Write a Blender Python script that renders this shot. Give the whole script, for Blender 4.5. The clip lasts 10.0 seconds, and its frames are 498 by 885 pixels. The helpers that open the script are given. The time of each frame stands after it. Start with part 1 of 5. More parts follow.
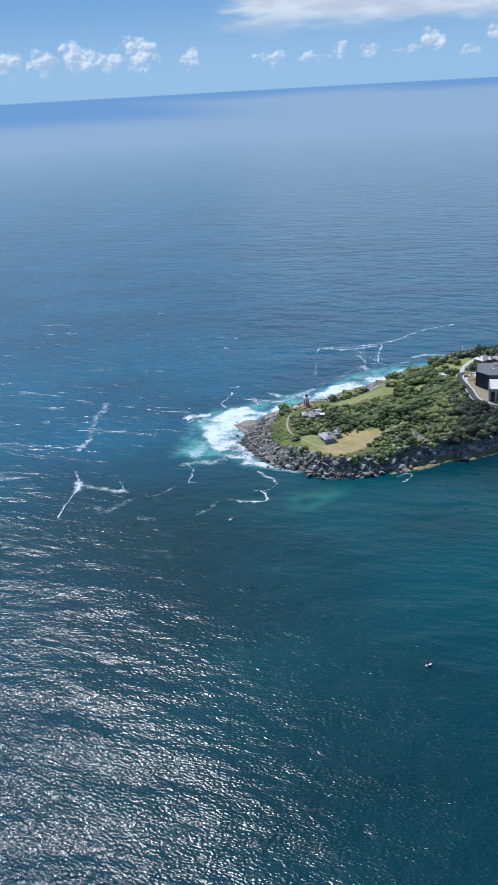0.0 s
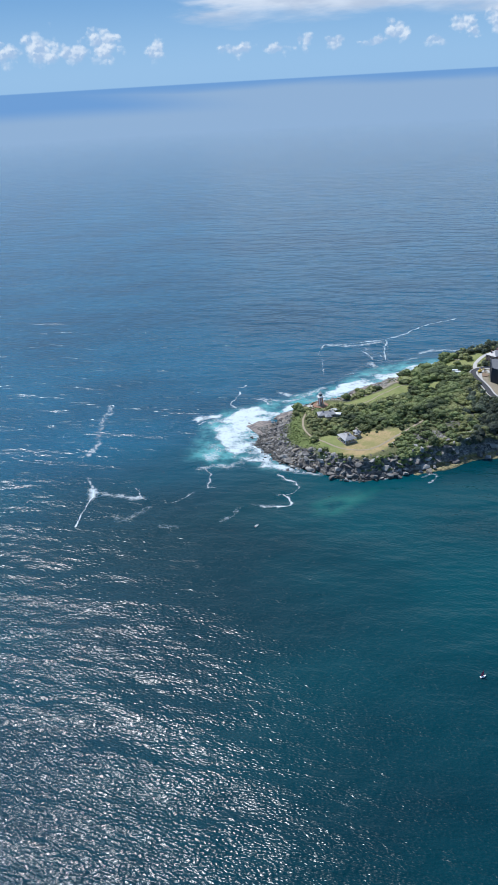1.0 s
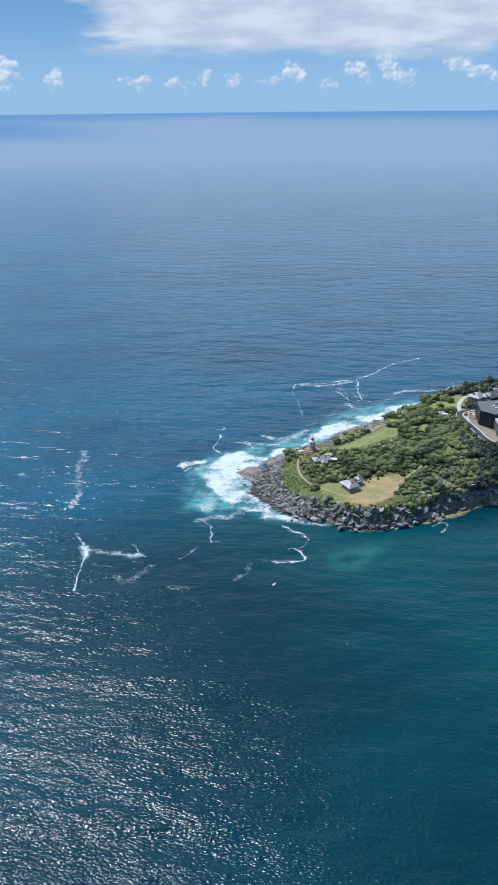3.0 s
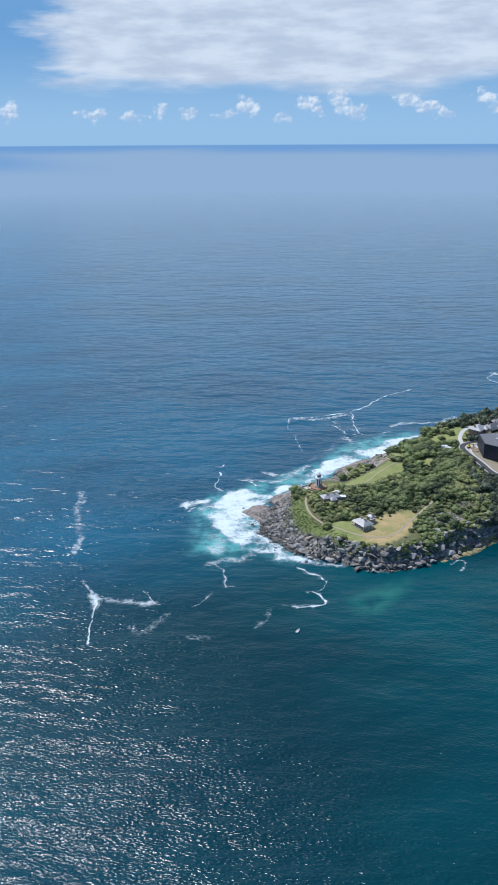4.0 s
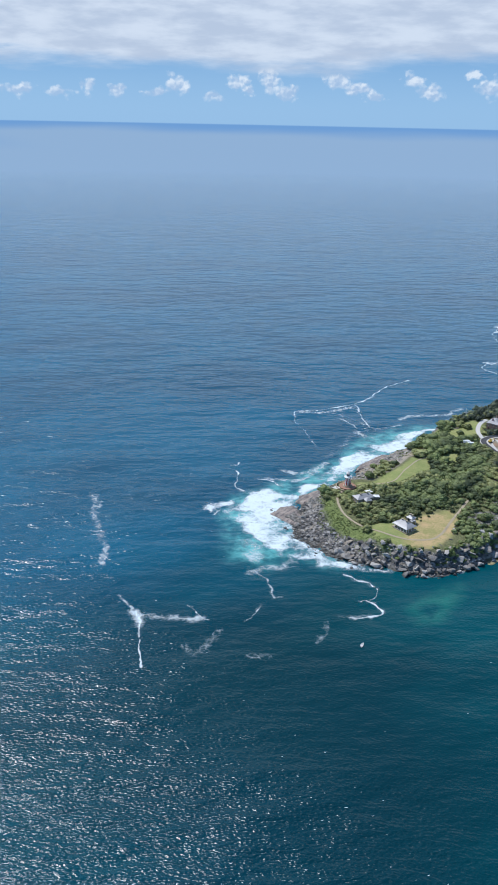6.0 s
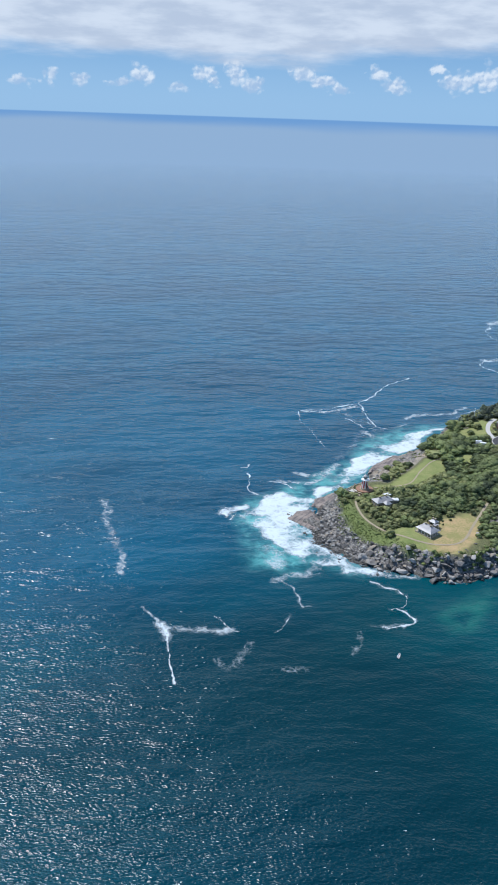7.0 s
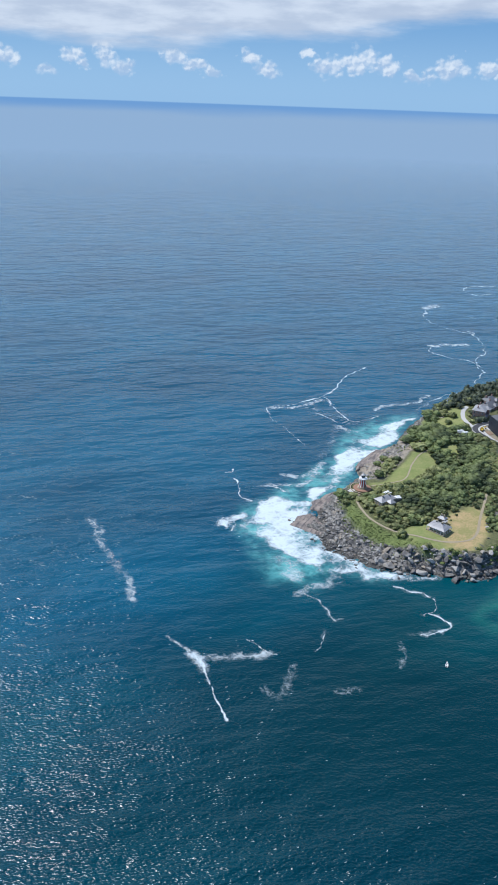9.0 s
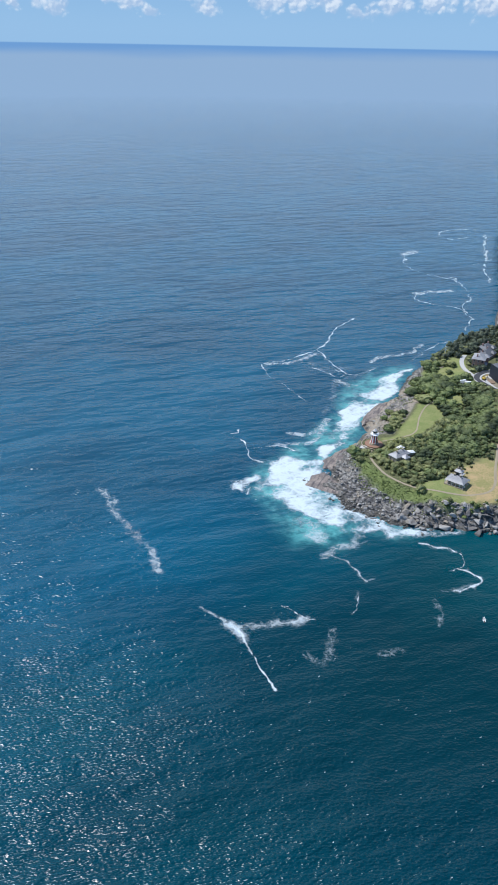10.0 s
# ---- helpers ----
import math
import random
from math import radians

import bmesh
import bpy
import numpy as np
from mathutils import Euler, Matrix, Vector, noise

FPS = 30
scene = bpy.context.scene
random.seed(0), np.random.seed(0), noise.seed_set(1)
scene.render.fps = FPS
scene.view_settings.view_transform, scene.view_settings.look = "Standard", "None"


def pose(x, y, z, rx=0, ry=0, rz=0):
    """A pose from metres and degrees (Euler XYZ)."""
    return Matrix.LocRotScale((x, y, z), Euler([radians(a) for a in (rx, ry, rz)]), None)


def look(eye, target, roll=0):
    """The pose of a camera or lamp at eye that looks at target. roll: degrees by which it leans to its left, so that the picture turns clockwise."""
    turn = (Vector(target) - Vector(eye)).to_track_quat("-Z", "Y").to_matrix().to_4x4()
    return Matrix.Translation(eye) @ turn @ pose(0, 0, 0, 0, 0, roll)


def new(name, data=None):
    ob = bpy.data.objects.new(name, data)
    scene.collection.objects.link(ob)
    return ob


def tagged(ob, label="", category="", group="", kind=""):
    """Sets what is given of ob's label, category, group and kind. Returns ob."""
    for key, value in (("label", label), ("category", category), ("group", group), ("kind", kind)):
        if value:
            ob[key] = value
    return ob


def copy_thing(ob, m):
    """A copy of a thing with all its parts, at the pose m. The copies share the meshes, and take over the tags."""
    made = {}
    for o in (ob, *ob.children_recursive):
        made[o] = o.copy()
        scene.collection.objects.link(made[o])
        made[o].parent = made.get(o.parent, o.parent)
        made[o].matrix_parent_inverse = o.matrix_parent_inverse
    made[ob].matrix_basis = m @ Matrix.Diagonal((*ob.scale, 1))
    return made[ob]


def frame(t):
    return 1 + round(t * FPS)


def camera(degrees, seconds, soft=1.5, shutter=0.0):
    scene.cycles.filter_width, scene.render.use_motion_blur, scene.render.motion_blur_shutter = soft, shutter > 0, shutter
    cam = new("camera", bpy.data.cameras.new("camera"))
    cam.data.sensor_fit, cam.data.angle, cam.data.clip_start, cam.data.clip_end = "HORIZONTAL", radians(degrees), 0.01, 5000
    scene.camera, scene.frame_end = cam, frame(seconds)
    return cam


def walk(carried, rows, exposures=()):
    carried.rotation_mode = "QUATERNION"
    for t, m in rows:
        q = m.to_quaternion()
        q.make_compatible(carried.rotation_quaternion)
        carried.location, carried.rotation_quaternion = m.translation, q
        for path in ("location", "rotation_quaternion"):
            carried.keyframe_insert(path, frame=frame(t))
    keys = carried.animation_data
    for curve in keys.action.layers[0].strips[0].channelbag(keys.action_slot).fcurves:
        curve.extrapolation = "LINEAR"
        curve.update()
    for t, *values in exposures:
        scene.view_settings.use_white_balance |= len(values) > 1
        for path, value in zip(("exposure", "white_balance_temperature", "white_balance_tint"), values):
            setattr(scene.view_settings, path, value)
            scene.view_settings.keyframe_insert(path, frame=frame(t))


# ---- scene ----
cam = camera(35.47, 10.0, soft=1.15)
PATH = [
    (0.0, 0.12, 0.05, 231.74, 65.202, 2.949, 0.149),
    (0.5, -14.87, 8.32, 232.04, 64.852, 3.106, -0.952),
    (1.0, -29.83, 16.67, 232.29, 64.604, 2.987, -2.125),
    (1.5, -44.71, 25.24, 232.53, 64.430, 2.726, -3.583),
    (2.0, -59.51, 34.02, 232.78, 64.531, 1.824, -5.416),
    (2.5, -74.13, 43.12, 233.02, 65.289, 0.936, -7.201),
    (4.0, -115.50, 74.09, 233.85, 68.607, 0.269, -11.891),
    (4.5, -128.80, 84.59, 233.86, 68.858, -0.181, -13.640),
    (5.0, -142.01, 95.17, 233.79, 68.549, -0.977, -15.591),
    (5.5, -155.08, 105.92, 233.65, 67.806, -0.902, -16.101),
    (7.0, -192.96, 140.62, 233.17, 66.869, -1.783, -18.951),
    (7.5, -204.99, 152.74, 232.91, 66.851, -2.018, -20.947),
    (8.0, -216.84, 165.02, 232.58, 66.863, -2.393, -23.142),
    (8.5, -228.39, 177.57, 232.29, 66.682, -2.363, -25.314),
    (9.0, -239.63, 190.48, 232.16, 66.088, -1.868, -27.466),
    (9.5, -250.55, 203.79, 232.23, 65.173, -1.532, -29.268),
    (10.0, -261.37, 217.36, 232.41, 62.539, -0.942, -31.381),
]
walk(cam, [(t, pose(*row)) for t, *row in PATH], [(0.0, 0.06, 6070, 10), (10.0, 0.06, 6070, 10)])

# ---- light ----
SUN_AZ, SUN_EL = -32.0, 56.5          # degrees from +y towards +x; above the horizon
SKY = 0.10
sun_dir = Vector((math.sin(radians(SUN_AZ)) * math.cos(radians(SUN_EL)), math.cos(radians(SUN_AZ)) * math.cos(radians(SUN_EL)), math.sin(radians(SUN_EL))))
sun = new("sun", bpy.data.lights.new("sun", "SUN"))
sun.data.energy, sun.data.angle, sun.data.color = 3.6, radians(0.53), (1.0, 0.98, 0.95)
sun.matrix_world = look(sun_dir * 500, (0, 0, 0))


class Nodes:
    """Short hand for writing node trees."""

    def __init__(self, tree):
        self.tree = tree
        tree.nodes.clear()

    def add(self, kind, ins=()):
        n = self.tree.nodes.new(kind)
        for key, value in dict(ins).items():
            self.put(n.inputs[key], value)
        return n

    def put(self, socket, value):
        if isinstance(value, bpy.types.NodeSocket):
            self.tree.links.new(value, socket)
        elif isinstance(value, (tuple, list)) and socket.type == "RGBA" and len(value) == 3:
            socket.default_value = (*value, 1)
        else:
            socket.default_value = value

    def math(self, op, a, b=0.0, c=0.0, clamp=False):
        n = self.add("ShaderNodeMath", {0: a, 1: b, 2: c})
        n.operation, n.use_clamp = op, clamp
        return n.outputs[0]

    def vec(self, op, a, b=(0, 0, 0)):
        n = self.add("ShaderNodeVectorMath", {0: a, 1: b})
        n.operation = op
        return n.outputs["Value"] if op in ("LENGTH", "DISTANCE", "DOT_PRODUCT") else n.outputs[0]

    def mix(self, fac, a, b, blend="MIX"):
        n = self.add("ShaderNodeMix")
        n.data_type, n.blend_type = "RGBA", blend
        self.put(n.inputs[0], fac), self.put(n.inputs[6], a), self.put(n.inputs[7], b)
        return n.outputs[2]

    def ramp(self, x, a, b, lo=0.0, hi=1.0):
        """A smooth step of x from a to b, giving lo to hi."""
        n = self.add("ShaderNodeMapRange", {0: x, 1: a, 2: b, 3: lo, 4: hi})
        n.interpolation_type = "SMOOTHSTEP"
        return n.outputs[0]

    def noise(self, vector, scale, detail=4.0, rough=0.55, kind="FBM"):
        n = self.add("ShaderNodeTexNoise", {"Vector": vector, "Scale": scale, "Detail": detail, "Roughness": rough})
        n.noise_type = kind
        return n.outputs[0]

    def along(self, vector, long, short, turn=0.0, loc=(0, 0, 0)):
        """Plan coordinates with one unit every `long` metres along the heading turn and every `short` metres across it."""
        spun = self.scaled(vector, (1, 1, 0), turn=-turn)
        return self.scaled(spun, (1 / long, 1 / short, 0), loc)

    def scaled(self, vector, scale, loc=(0, 0, 0), turn=0.0):
        return self.add("ShaderNodeMapping", {"Vector": vector, "Scale": scale, "Location": loc, "Rotation": (0, 0, radians(turn))}).outputs[0]


def build_world():
    world = bpy.data.worlds.new("sky")
    scene.world = world
    world.use_nodes = True
    n = Nodes(world.node_tree)
    sky = n.add("ShaderNodeTexSky")
    sky.sky_type, sky.sun_disc, sky.sun_elevation, sky.sun_rotation = "NISHITA", False, radians(SUN_EL), radians(SUN_AZ)
    sky.altitude, sky.air_density, sky.dust_density, sky.ozone_density = 200.0, 1.0, 0.4, 2.5
    way = n.add("ShaderNodeTexCoord").outputs["Generated"]
    xyz = n.add("ShaderNodeSeparateXYZ", {0: way})
    az = n.math("MULTIPLY", n.math("ARCTAN2", xyz.outputs[0], xyz.outputs[1]), 57.2958)
    el = n.math("MULTIPLY", n.math("ARCSINE", xyz.outputs[2]), 57.2958)
    ae = n.add("ShaderNodeCombineXYZ", {0: az, 1: el}).outputs[0]
    clear = n.mix(1.0, sky.outputs[0], (0.80, 0.98, 1.16), "MULTIPLY")
    low = n.mix(n.ramp(el, 0.0, 7.0), (3.0, 4.95, 7.2), (1.5, 3.3, 5.9))
    clear = n.mix(n.ramp(el, 6.0, 35.0, 0.95, 0.0), clear, low)

    # cumulus over the horizon: azimuth, elevation, half width, half height
    puffs = [(-15.9, 1.9, 1.0, 0.9), (-13.4, 1.8, 1.2, 0.8), (-11.2, 2.0, 1.4, 1.2), (-9.2, 1.7, 1.0, 0.8), (-7.3, 2.0, 1.2, 1.1), (-3.9, 1.7, 0.7, 0.9),
             (1.4, 1.4, 1.3, 0.45), (3.9, 1.4, 1.1, 0.4), (5.9, 1.7, 0.5, 0.6), (7.9, 1.5, 0.8, 0.5), (10.6, 1.4, 1.0, 0.3), (11.9, 2.0, 0.8, 0.85),
             (14.2, 1.25, 1.0, 0.35), (15.9, 2.2, 0.9, 0.6), (16.6, 1.7, 0.7, 0.5), (18.0, 2.2, 0.9, 0.85), (19.3, 1.5, 0.9, 0.5), (22.6, 2.3, 1.0, 0.6), (23.8, 1.8, 1.2, 0.5),
             (25.2, 1.4, 0.8, 0.4), (27.6, 2.5, 0.8, 0.45), (28.4, 1.7, 1.1, 0.55), (31.2, 2.8, 0.5, 0.35), (32.6, 2.0, 1.1, 0.8), (34.6, 2.4, 1.3, 0.9), (36.4, 2.2, 1.0, 0.9),
             (38.6, 1.5, 1.0, 0.5), (40.6, 2.0, 1.2, 0.8), (43.2, 2.1, 1.5, 0.7), (46.5, 2.0, 1.6, 0.9), (-19.0, 2.0, 1.6, 0.8), (-23.0, 2.2, 1.4, 1.0)]
    warp = n.add("ShaderNodeTexNoise", {"Vector": ae, "Scale": 1.3, "Detail": 5.0, "Roughness": 0.6}).outputs["Color"]
    bent = n.vec("ADD", ae, n.vec("MULTIPLY", n.vec("SUBTRACT", warp, (0.5, 0.5, 0.5)), (1.3, 0.9, 0)))
    near = None
    for a, e, w, h in puffs:
        m = n.add("ShaderNodeMapping", {"Vector": bent, "Location": (-a / w, -e / h, 0), "Scale": (1 / w, 1 / h, 0)}).outputs[0]
        d = n.vec("LENGTH", m)
        near = d if near is None else n.math("SMOOTH_MIN", near, d, 0.35)
    def billow(at):
        """Rounded heads of cloud at two sizes."""
        one = n.add("ShaderNodeTexVoronoi", {"Vector": at, "Scale": 1.25})
        two = n.add("ShaderNodeTexVoronoi", {"Vector": at, "Scale": 3.1})
        for v in (one, two):
            v.feature, v.inputs["Smoothness"].default_value = "SMOOTH_F1", 0.25
        return n.math("ADD", n.math("MULTIPLY", one.outputs["Distance"], 1.0), n.math("MULTIPLY", two.outputs["Distance"], 0.38))
    curl = n.vec("MULTIPLY", n.vec("SUBTRACT", n.add("ShaderNodeTexNoise", {"Vector": ae, "Scale": 3.0, "Detail": 6.0, "Roughness": 0.65}).outputs["Color"], (0.5, 0.5, 0.5)), (0.5, 0.45, 0))
    lobes = n.vec("ADD", n.scaled(ae, (1, 1.15, 0)), curl)
    lump, lit = billow(lobes), billow(n.vec("ADD", lobes, (-0.10, 0.16, 0)))
    field = n.math("ADD", near, n.math("MULTIPLY", n.math("SUBTRACT", lump, 0.52), 0.95))
    cumulus = n.math("MULTIPLY", n.ramp(field, 1.22, 0.50), n.ramp(el, 0.4, 1.7, 0.1, 1.0))
    relief = n.math("ADD", n.math("MULTIPLY", n.math("SUBTRACT", lit, lump), 1.6), n.math("ADD", n.math("MULTIPLY", el, 0.22), n.math("MULTIPLY", field, 0.25)))
    white = n.mix(n.ramp(relief, 0.20, 1.05), (3.9, 5.2, 7.0), (7.4, 8.0, 8.6))
    colour = n.mix(n.math("MULTIPLY", cumulus, 0.88), clear, white)

    # a grey sheet of high cloud over the rest
    flat = n.scaled(ae, (0.10, 0.55, 1))
    streak = n.noise(flat, 1.0, 5.0, 0.6)
    edge = n.math("ADD", el, n.math("MULTIPLY", n.math("SUBTRACT", streak, 0.5), 3.2))
    # its lower edge lies lower towards the middle, and it ends towards the sun's side
    foot = n.math("ADD", 2.9, n.math("MULTIPLY", n.math("POWER", n.math("ABSOLUTE", n.math("SUBTRACT", az, 13.0)), 2.0), 0.0022))
    body = n.ramp(n.math("SUBTRACT", edge, foot), -0.5, 0.9)
    side = n.ramp(n.math("ADD", az, n.math("MULTIPLY", n.math("SUBTRACT", streak, 0.5), 14.0)), -3.0, 1.0)
    # higher up, unseen cloud added on all sides to brighten the sea's reflections
    top = n.ramp(el, 21.0, 38.0, 1.0, 0.05)
    side = n.math("MAXIMUM", side, n.ramp(el, 11.0, 20.0, 0.0, 0.85))
    sheet = n.math("MULTIPLY", n.math("MULTIPLY", body, side), top)
    mottle = n.noise(n.scaled(ae, (0.16, 0.6, 1), (3, 1, 0)), 1.6, 4.0, 0.55)
    grey = n.mix(n.ramp(mottle, 0.35, 0.68), (5.0, 5.7, 6.8), (6.7, 7.3, 8.1))
    colour = n.mix(n.math("MULTIPLY", sheet, 0.93), colour, grey)

    # the sea past the modelled sheet, up to the horizon, with haze painted in
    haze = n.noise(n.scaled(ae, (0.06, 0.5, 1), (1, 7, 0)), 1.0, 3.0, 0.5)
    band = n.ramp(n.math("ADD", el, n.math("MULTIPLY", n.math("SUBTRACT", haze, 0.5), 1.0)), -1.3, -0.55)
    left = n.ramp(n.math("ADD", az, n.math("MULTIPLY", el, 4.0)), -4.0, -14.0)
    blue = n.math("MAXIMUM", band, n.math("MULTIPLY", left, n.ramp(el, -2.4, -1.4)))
    hazy_sea = n.mix(blue, (2.85, 4.2, 6.0), (1.65, 3.3, 6.0))
    colour = n.mix(n.ramp(el, -0.52, -0.42), hazy_sea, colour)
    out = n.add("ShaderNodeOutputWorld")
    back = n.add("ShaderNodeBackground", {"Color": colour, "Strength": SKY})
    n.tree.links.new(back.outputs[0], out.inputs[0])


build_world()

# ---- materials ----
def material(name, build):
    """A material whose tree build(n, position) returns: the surface's shader socket."""
    m = bpy.data.materials.new(name)
    m.use_nodes = True
    n = Nodes(m.node_tree)
    out = n.add("ShaderNodeOutputMaterial")
    place = n.add("ShaderNodeNewGeometry").outputs["Position"]
    n.tree.links.new(build(n, place), out.inputs[0])
    return m


def skin(n, colour, rough=0.7, height=None, depth=0.1, metal=0.0, spec=0.5, wide=0.1, **more):
    ins = {"Base Color": colour, "Roughness": rough, "Metallic": metal, "Specular IOR Level": spec, **more}
    if height is not None:
        ins["Normal"] = n.add("ShaderNodeBump", {"Height": height, "Distance": depth, "Strength": 1.0, "Filter Width": wide}).outputs[0]
    return n.add("ShaderNodeBsdfPrincipled", ins).outputs[0]


def plain(name, colour, rough=0.7, metal=0.0, scale=1.5, spread=0.18):
    """Paint, render or metal with stains at two scales."""
    def build(n, p):
        big, fine = n.noise(p, scale * 0.35, 4), n.noise(p, scale * 4, 4)
        tone = n.math("ADD", n.math("MULTIPLY", big, spread * 1.6), n.math("MULTIPLY", fine, spread))
        dark = tuple(c * (1 - spread) for c in colour)
        return skin(n, n.mix(tone, tuple(min(1, c * (1 + spread)) for c in colour), dark), n.math("ADD", rough - 0.08, n.math("MULTIPLY", fine, 0.16)), fine, 0.02, metal)
    return material(name, build)


def vertex(n, name):
    a = n.add("ShaderNodeAttribute")
    a.attribute_name = name
    return a.outputs["Fac"]


def sea_material():
    def build(n, p):
        swell = n.noise(n.along(p, 62, 27, -12), 1.0, 3.0, 0.5)
        sea = n.noise(n.along(p, 27, 12, -16, (3, 8, 0)), 1.0, 2.0, 0.55)
        chop = n.noise(n.along(p, 7.5, 3.6, -18), 1.0, 2.0, 0.55)
        crest = n.math("ABSOLUTE", n.math("SUBTRACT", n.noise(n.along(p, 4.4, 2.1, -24), 1.0, 1.0, 0.5), 0.5))
        ripple = n.noise(n.along(p, 1.6, 0.9, -28), 1.0, 1.0, 0.5)
        # the water in the lee of the headland is calmer
        lee = n.math("ADD", n.vec("DOT_PRODUCT", p, (1, 0.35, 0)), n.math("MULTIPLY", n.noise(n.along(p, 120, 60, 20), 1.0, 3.0, 0.55), 90.0))
        open_sea = n.ramp(n.vec("DOT_PRODUCT", p, (-0.3, 1, 0)), 470.0, 600.0)
        calm = n.math("MULTIPLY", n.ramp(lee, -10.0, 150.0), n.math("SUBTRACT", 1.0, open_sea))
        wind = n.math("SUBTRACT", n.math("SUBTRACT", 1.15, n.math("MULTIPLY", open_sea, 0.30)), n.math("MULTIPLY", calm, 0.75))
        roll = n.math("SUBTRACT", n.math("ADD", 1.0, n.math("MULTIPLY", open_sea, 0.25)), n.math("MULTIPLY", calm, 0.55))
        gust = n.noise(n.along(p, 260, 80, -6), 1.0, 4.0, 0.55)
        small = n.math("SUBTRACT", n.math("ADD", n.math("MULTIPLY", chop, 0.80), n.math("MULTIPLY", ripple, 0.52)), n.math("MULTIPLY", crest, 0.50))
        height = n.math("ADD", n.math("MULTIPLY", roll, n.math("ADD", n.math("MULTIPLY", swell, 3.4), n.math("MULTIPLY", sea, 2.3))), n.math("MULTIPLY", small, n.math("MULTIPLY", wind, n.ramp(gust, 0.3, 0.7, 0.8, 1.15))))
        patch = n.noise(n.scaled(p, (0.006, 0.008, 0), (4, 2, 0)), 1.0, 4.0, 0.55)
        deep = n.mix(n.ramp(patch, 0.35, 0.65), (0.0, 0.064, 0.116), (0.0, 0.096, 0.168))
        # teal harbour water; dark patches painted in imitate shading over the nearer part
        colour = n.mix(n.math("MULTIPLY", vertex(n, "harbour_water"), n.ramp(lee, -60.0, 130.0, 0.80, 1.0)), deep, n.mix(n.math("MULTIPLY", n.ramp(n.noise(n.scaled(p, (0.0045, 0.007, 0), (2, 5, 0)), 1.0, 3.0, 0.5), 0.36, 0.58, 0.35, 1.0), n.ramp(n.vec("DOT_PRODUCT", p, (0.25, 1, 0)), 200.0, 380.0, 0.42, 1.0)), (0.0, 0.016, 0.026), (0.0, 0.066, 0.080)))
        colour = n.mix(vertex(n, "reef"), colour, (0.02, 0.16, 0.13))
        colour = n.mix(n.math("MULTIPLY", vertex(n, "milk"), n.ramp(n.noise(p, 0.07, 6.0, 0.65), 0.36, 0.66, 0.15, 1.0)), colour, (0.13, 0.44, 0.43))
        water = skin(n, colour, 0.25, height, 1.0, spec=0.50, wide=1.0, IOR=1.333)
        # haze imitated: the sheet fades with distance into the pale world colour
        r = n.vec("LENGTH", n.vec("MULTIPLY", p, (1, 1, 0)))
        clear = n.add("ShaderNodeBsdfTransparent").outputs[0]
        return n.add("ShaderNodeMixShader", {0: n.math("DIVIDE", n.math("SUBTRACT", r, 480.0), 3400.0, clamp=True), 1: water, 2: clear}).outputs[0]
    return material("sea_water", build)


def foam_material():
    def build(n, p):
        cover = vertex(n, "cover")
        warp = n.vec("ADD", p, n.vec("MULTIPLY", n.add("ShaderNodeTexNoise", {"Vector": p, "Scale": 0.25, "Detail": 3.0}).outputs["Color"], (5, 5, 0)))
        web = n.add("ShaderNodeTexVoronoi", {"Vector": n.scaled(warp, (1, 1, 0)), "Scale": 0.22})
        web.feature = "DISTANCE_TO_EDGE"
        cells = web.outputs["Distance"]
        lace = n.ramp(cells, 0.22, 0.02)
        mass = n.noise(n.scaled(warp, (1, 1, 0)), 0.11, 7.0, 0.68)
        fine = n.noise(p, 1.1, 4.0, 0.6)
        level = n.math("ADD", n.math("ADD", n.math("MULTIPLY", lace, 0.22), n.math("MULTIPLY", mass, 1.7)), n.math("MULTIPLY", fine, 0.7))
        alpha = n.ramp(n.math("SUBTRACT", n.math("ADD", level, n.math("MULTIPLY", cover, 1.55)), 1.93), 0.0, 1.05)
        body = skin(n, n.mix(fine, (0.82, 0.88, 0.89), (0.60, 0.72, 0.75)), 0.75, n.math("ADD", fine, mass), 0.15)
        clear = n.add("ShaderNodeBsdfTransparent").outputs[0]
        return n.add("ShaderNodeMixShader", {0: n.math("MULTIPLY", alpha, n.ramp(cover, 0.2, 0.8, 0.35, 0.95)), 1: clear, 2: body}).outputs[0]
    return material("foam", build)


def rock_colour(n, p):
    bands = n.noise(n.scaled(p, (0.06, 0.06, 0.9)), 1.0, 4.0, 0.6)
    blot = n.noise(p, 0.35, 5.0, 0.6)
    grain = n.noise(p, 2.5, 4.0, 0.6)
    c = n.mix(n.ramp(bands, 0.35, 0.65), (0.16, 0.15, 0.14), (0.41, 0.385, 0.345))
    c = n.mix(n.ramp(blot, 0.52, 0.72), c, (0.13, 0.12, 0.105))
    c = n.mix(n.math("MULTIPLY", n.ramp(blot, 0.50, 0.36), 0.6), c, (0.34, 0.285, 0.215))
    return c, grain, blot


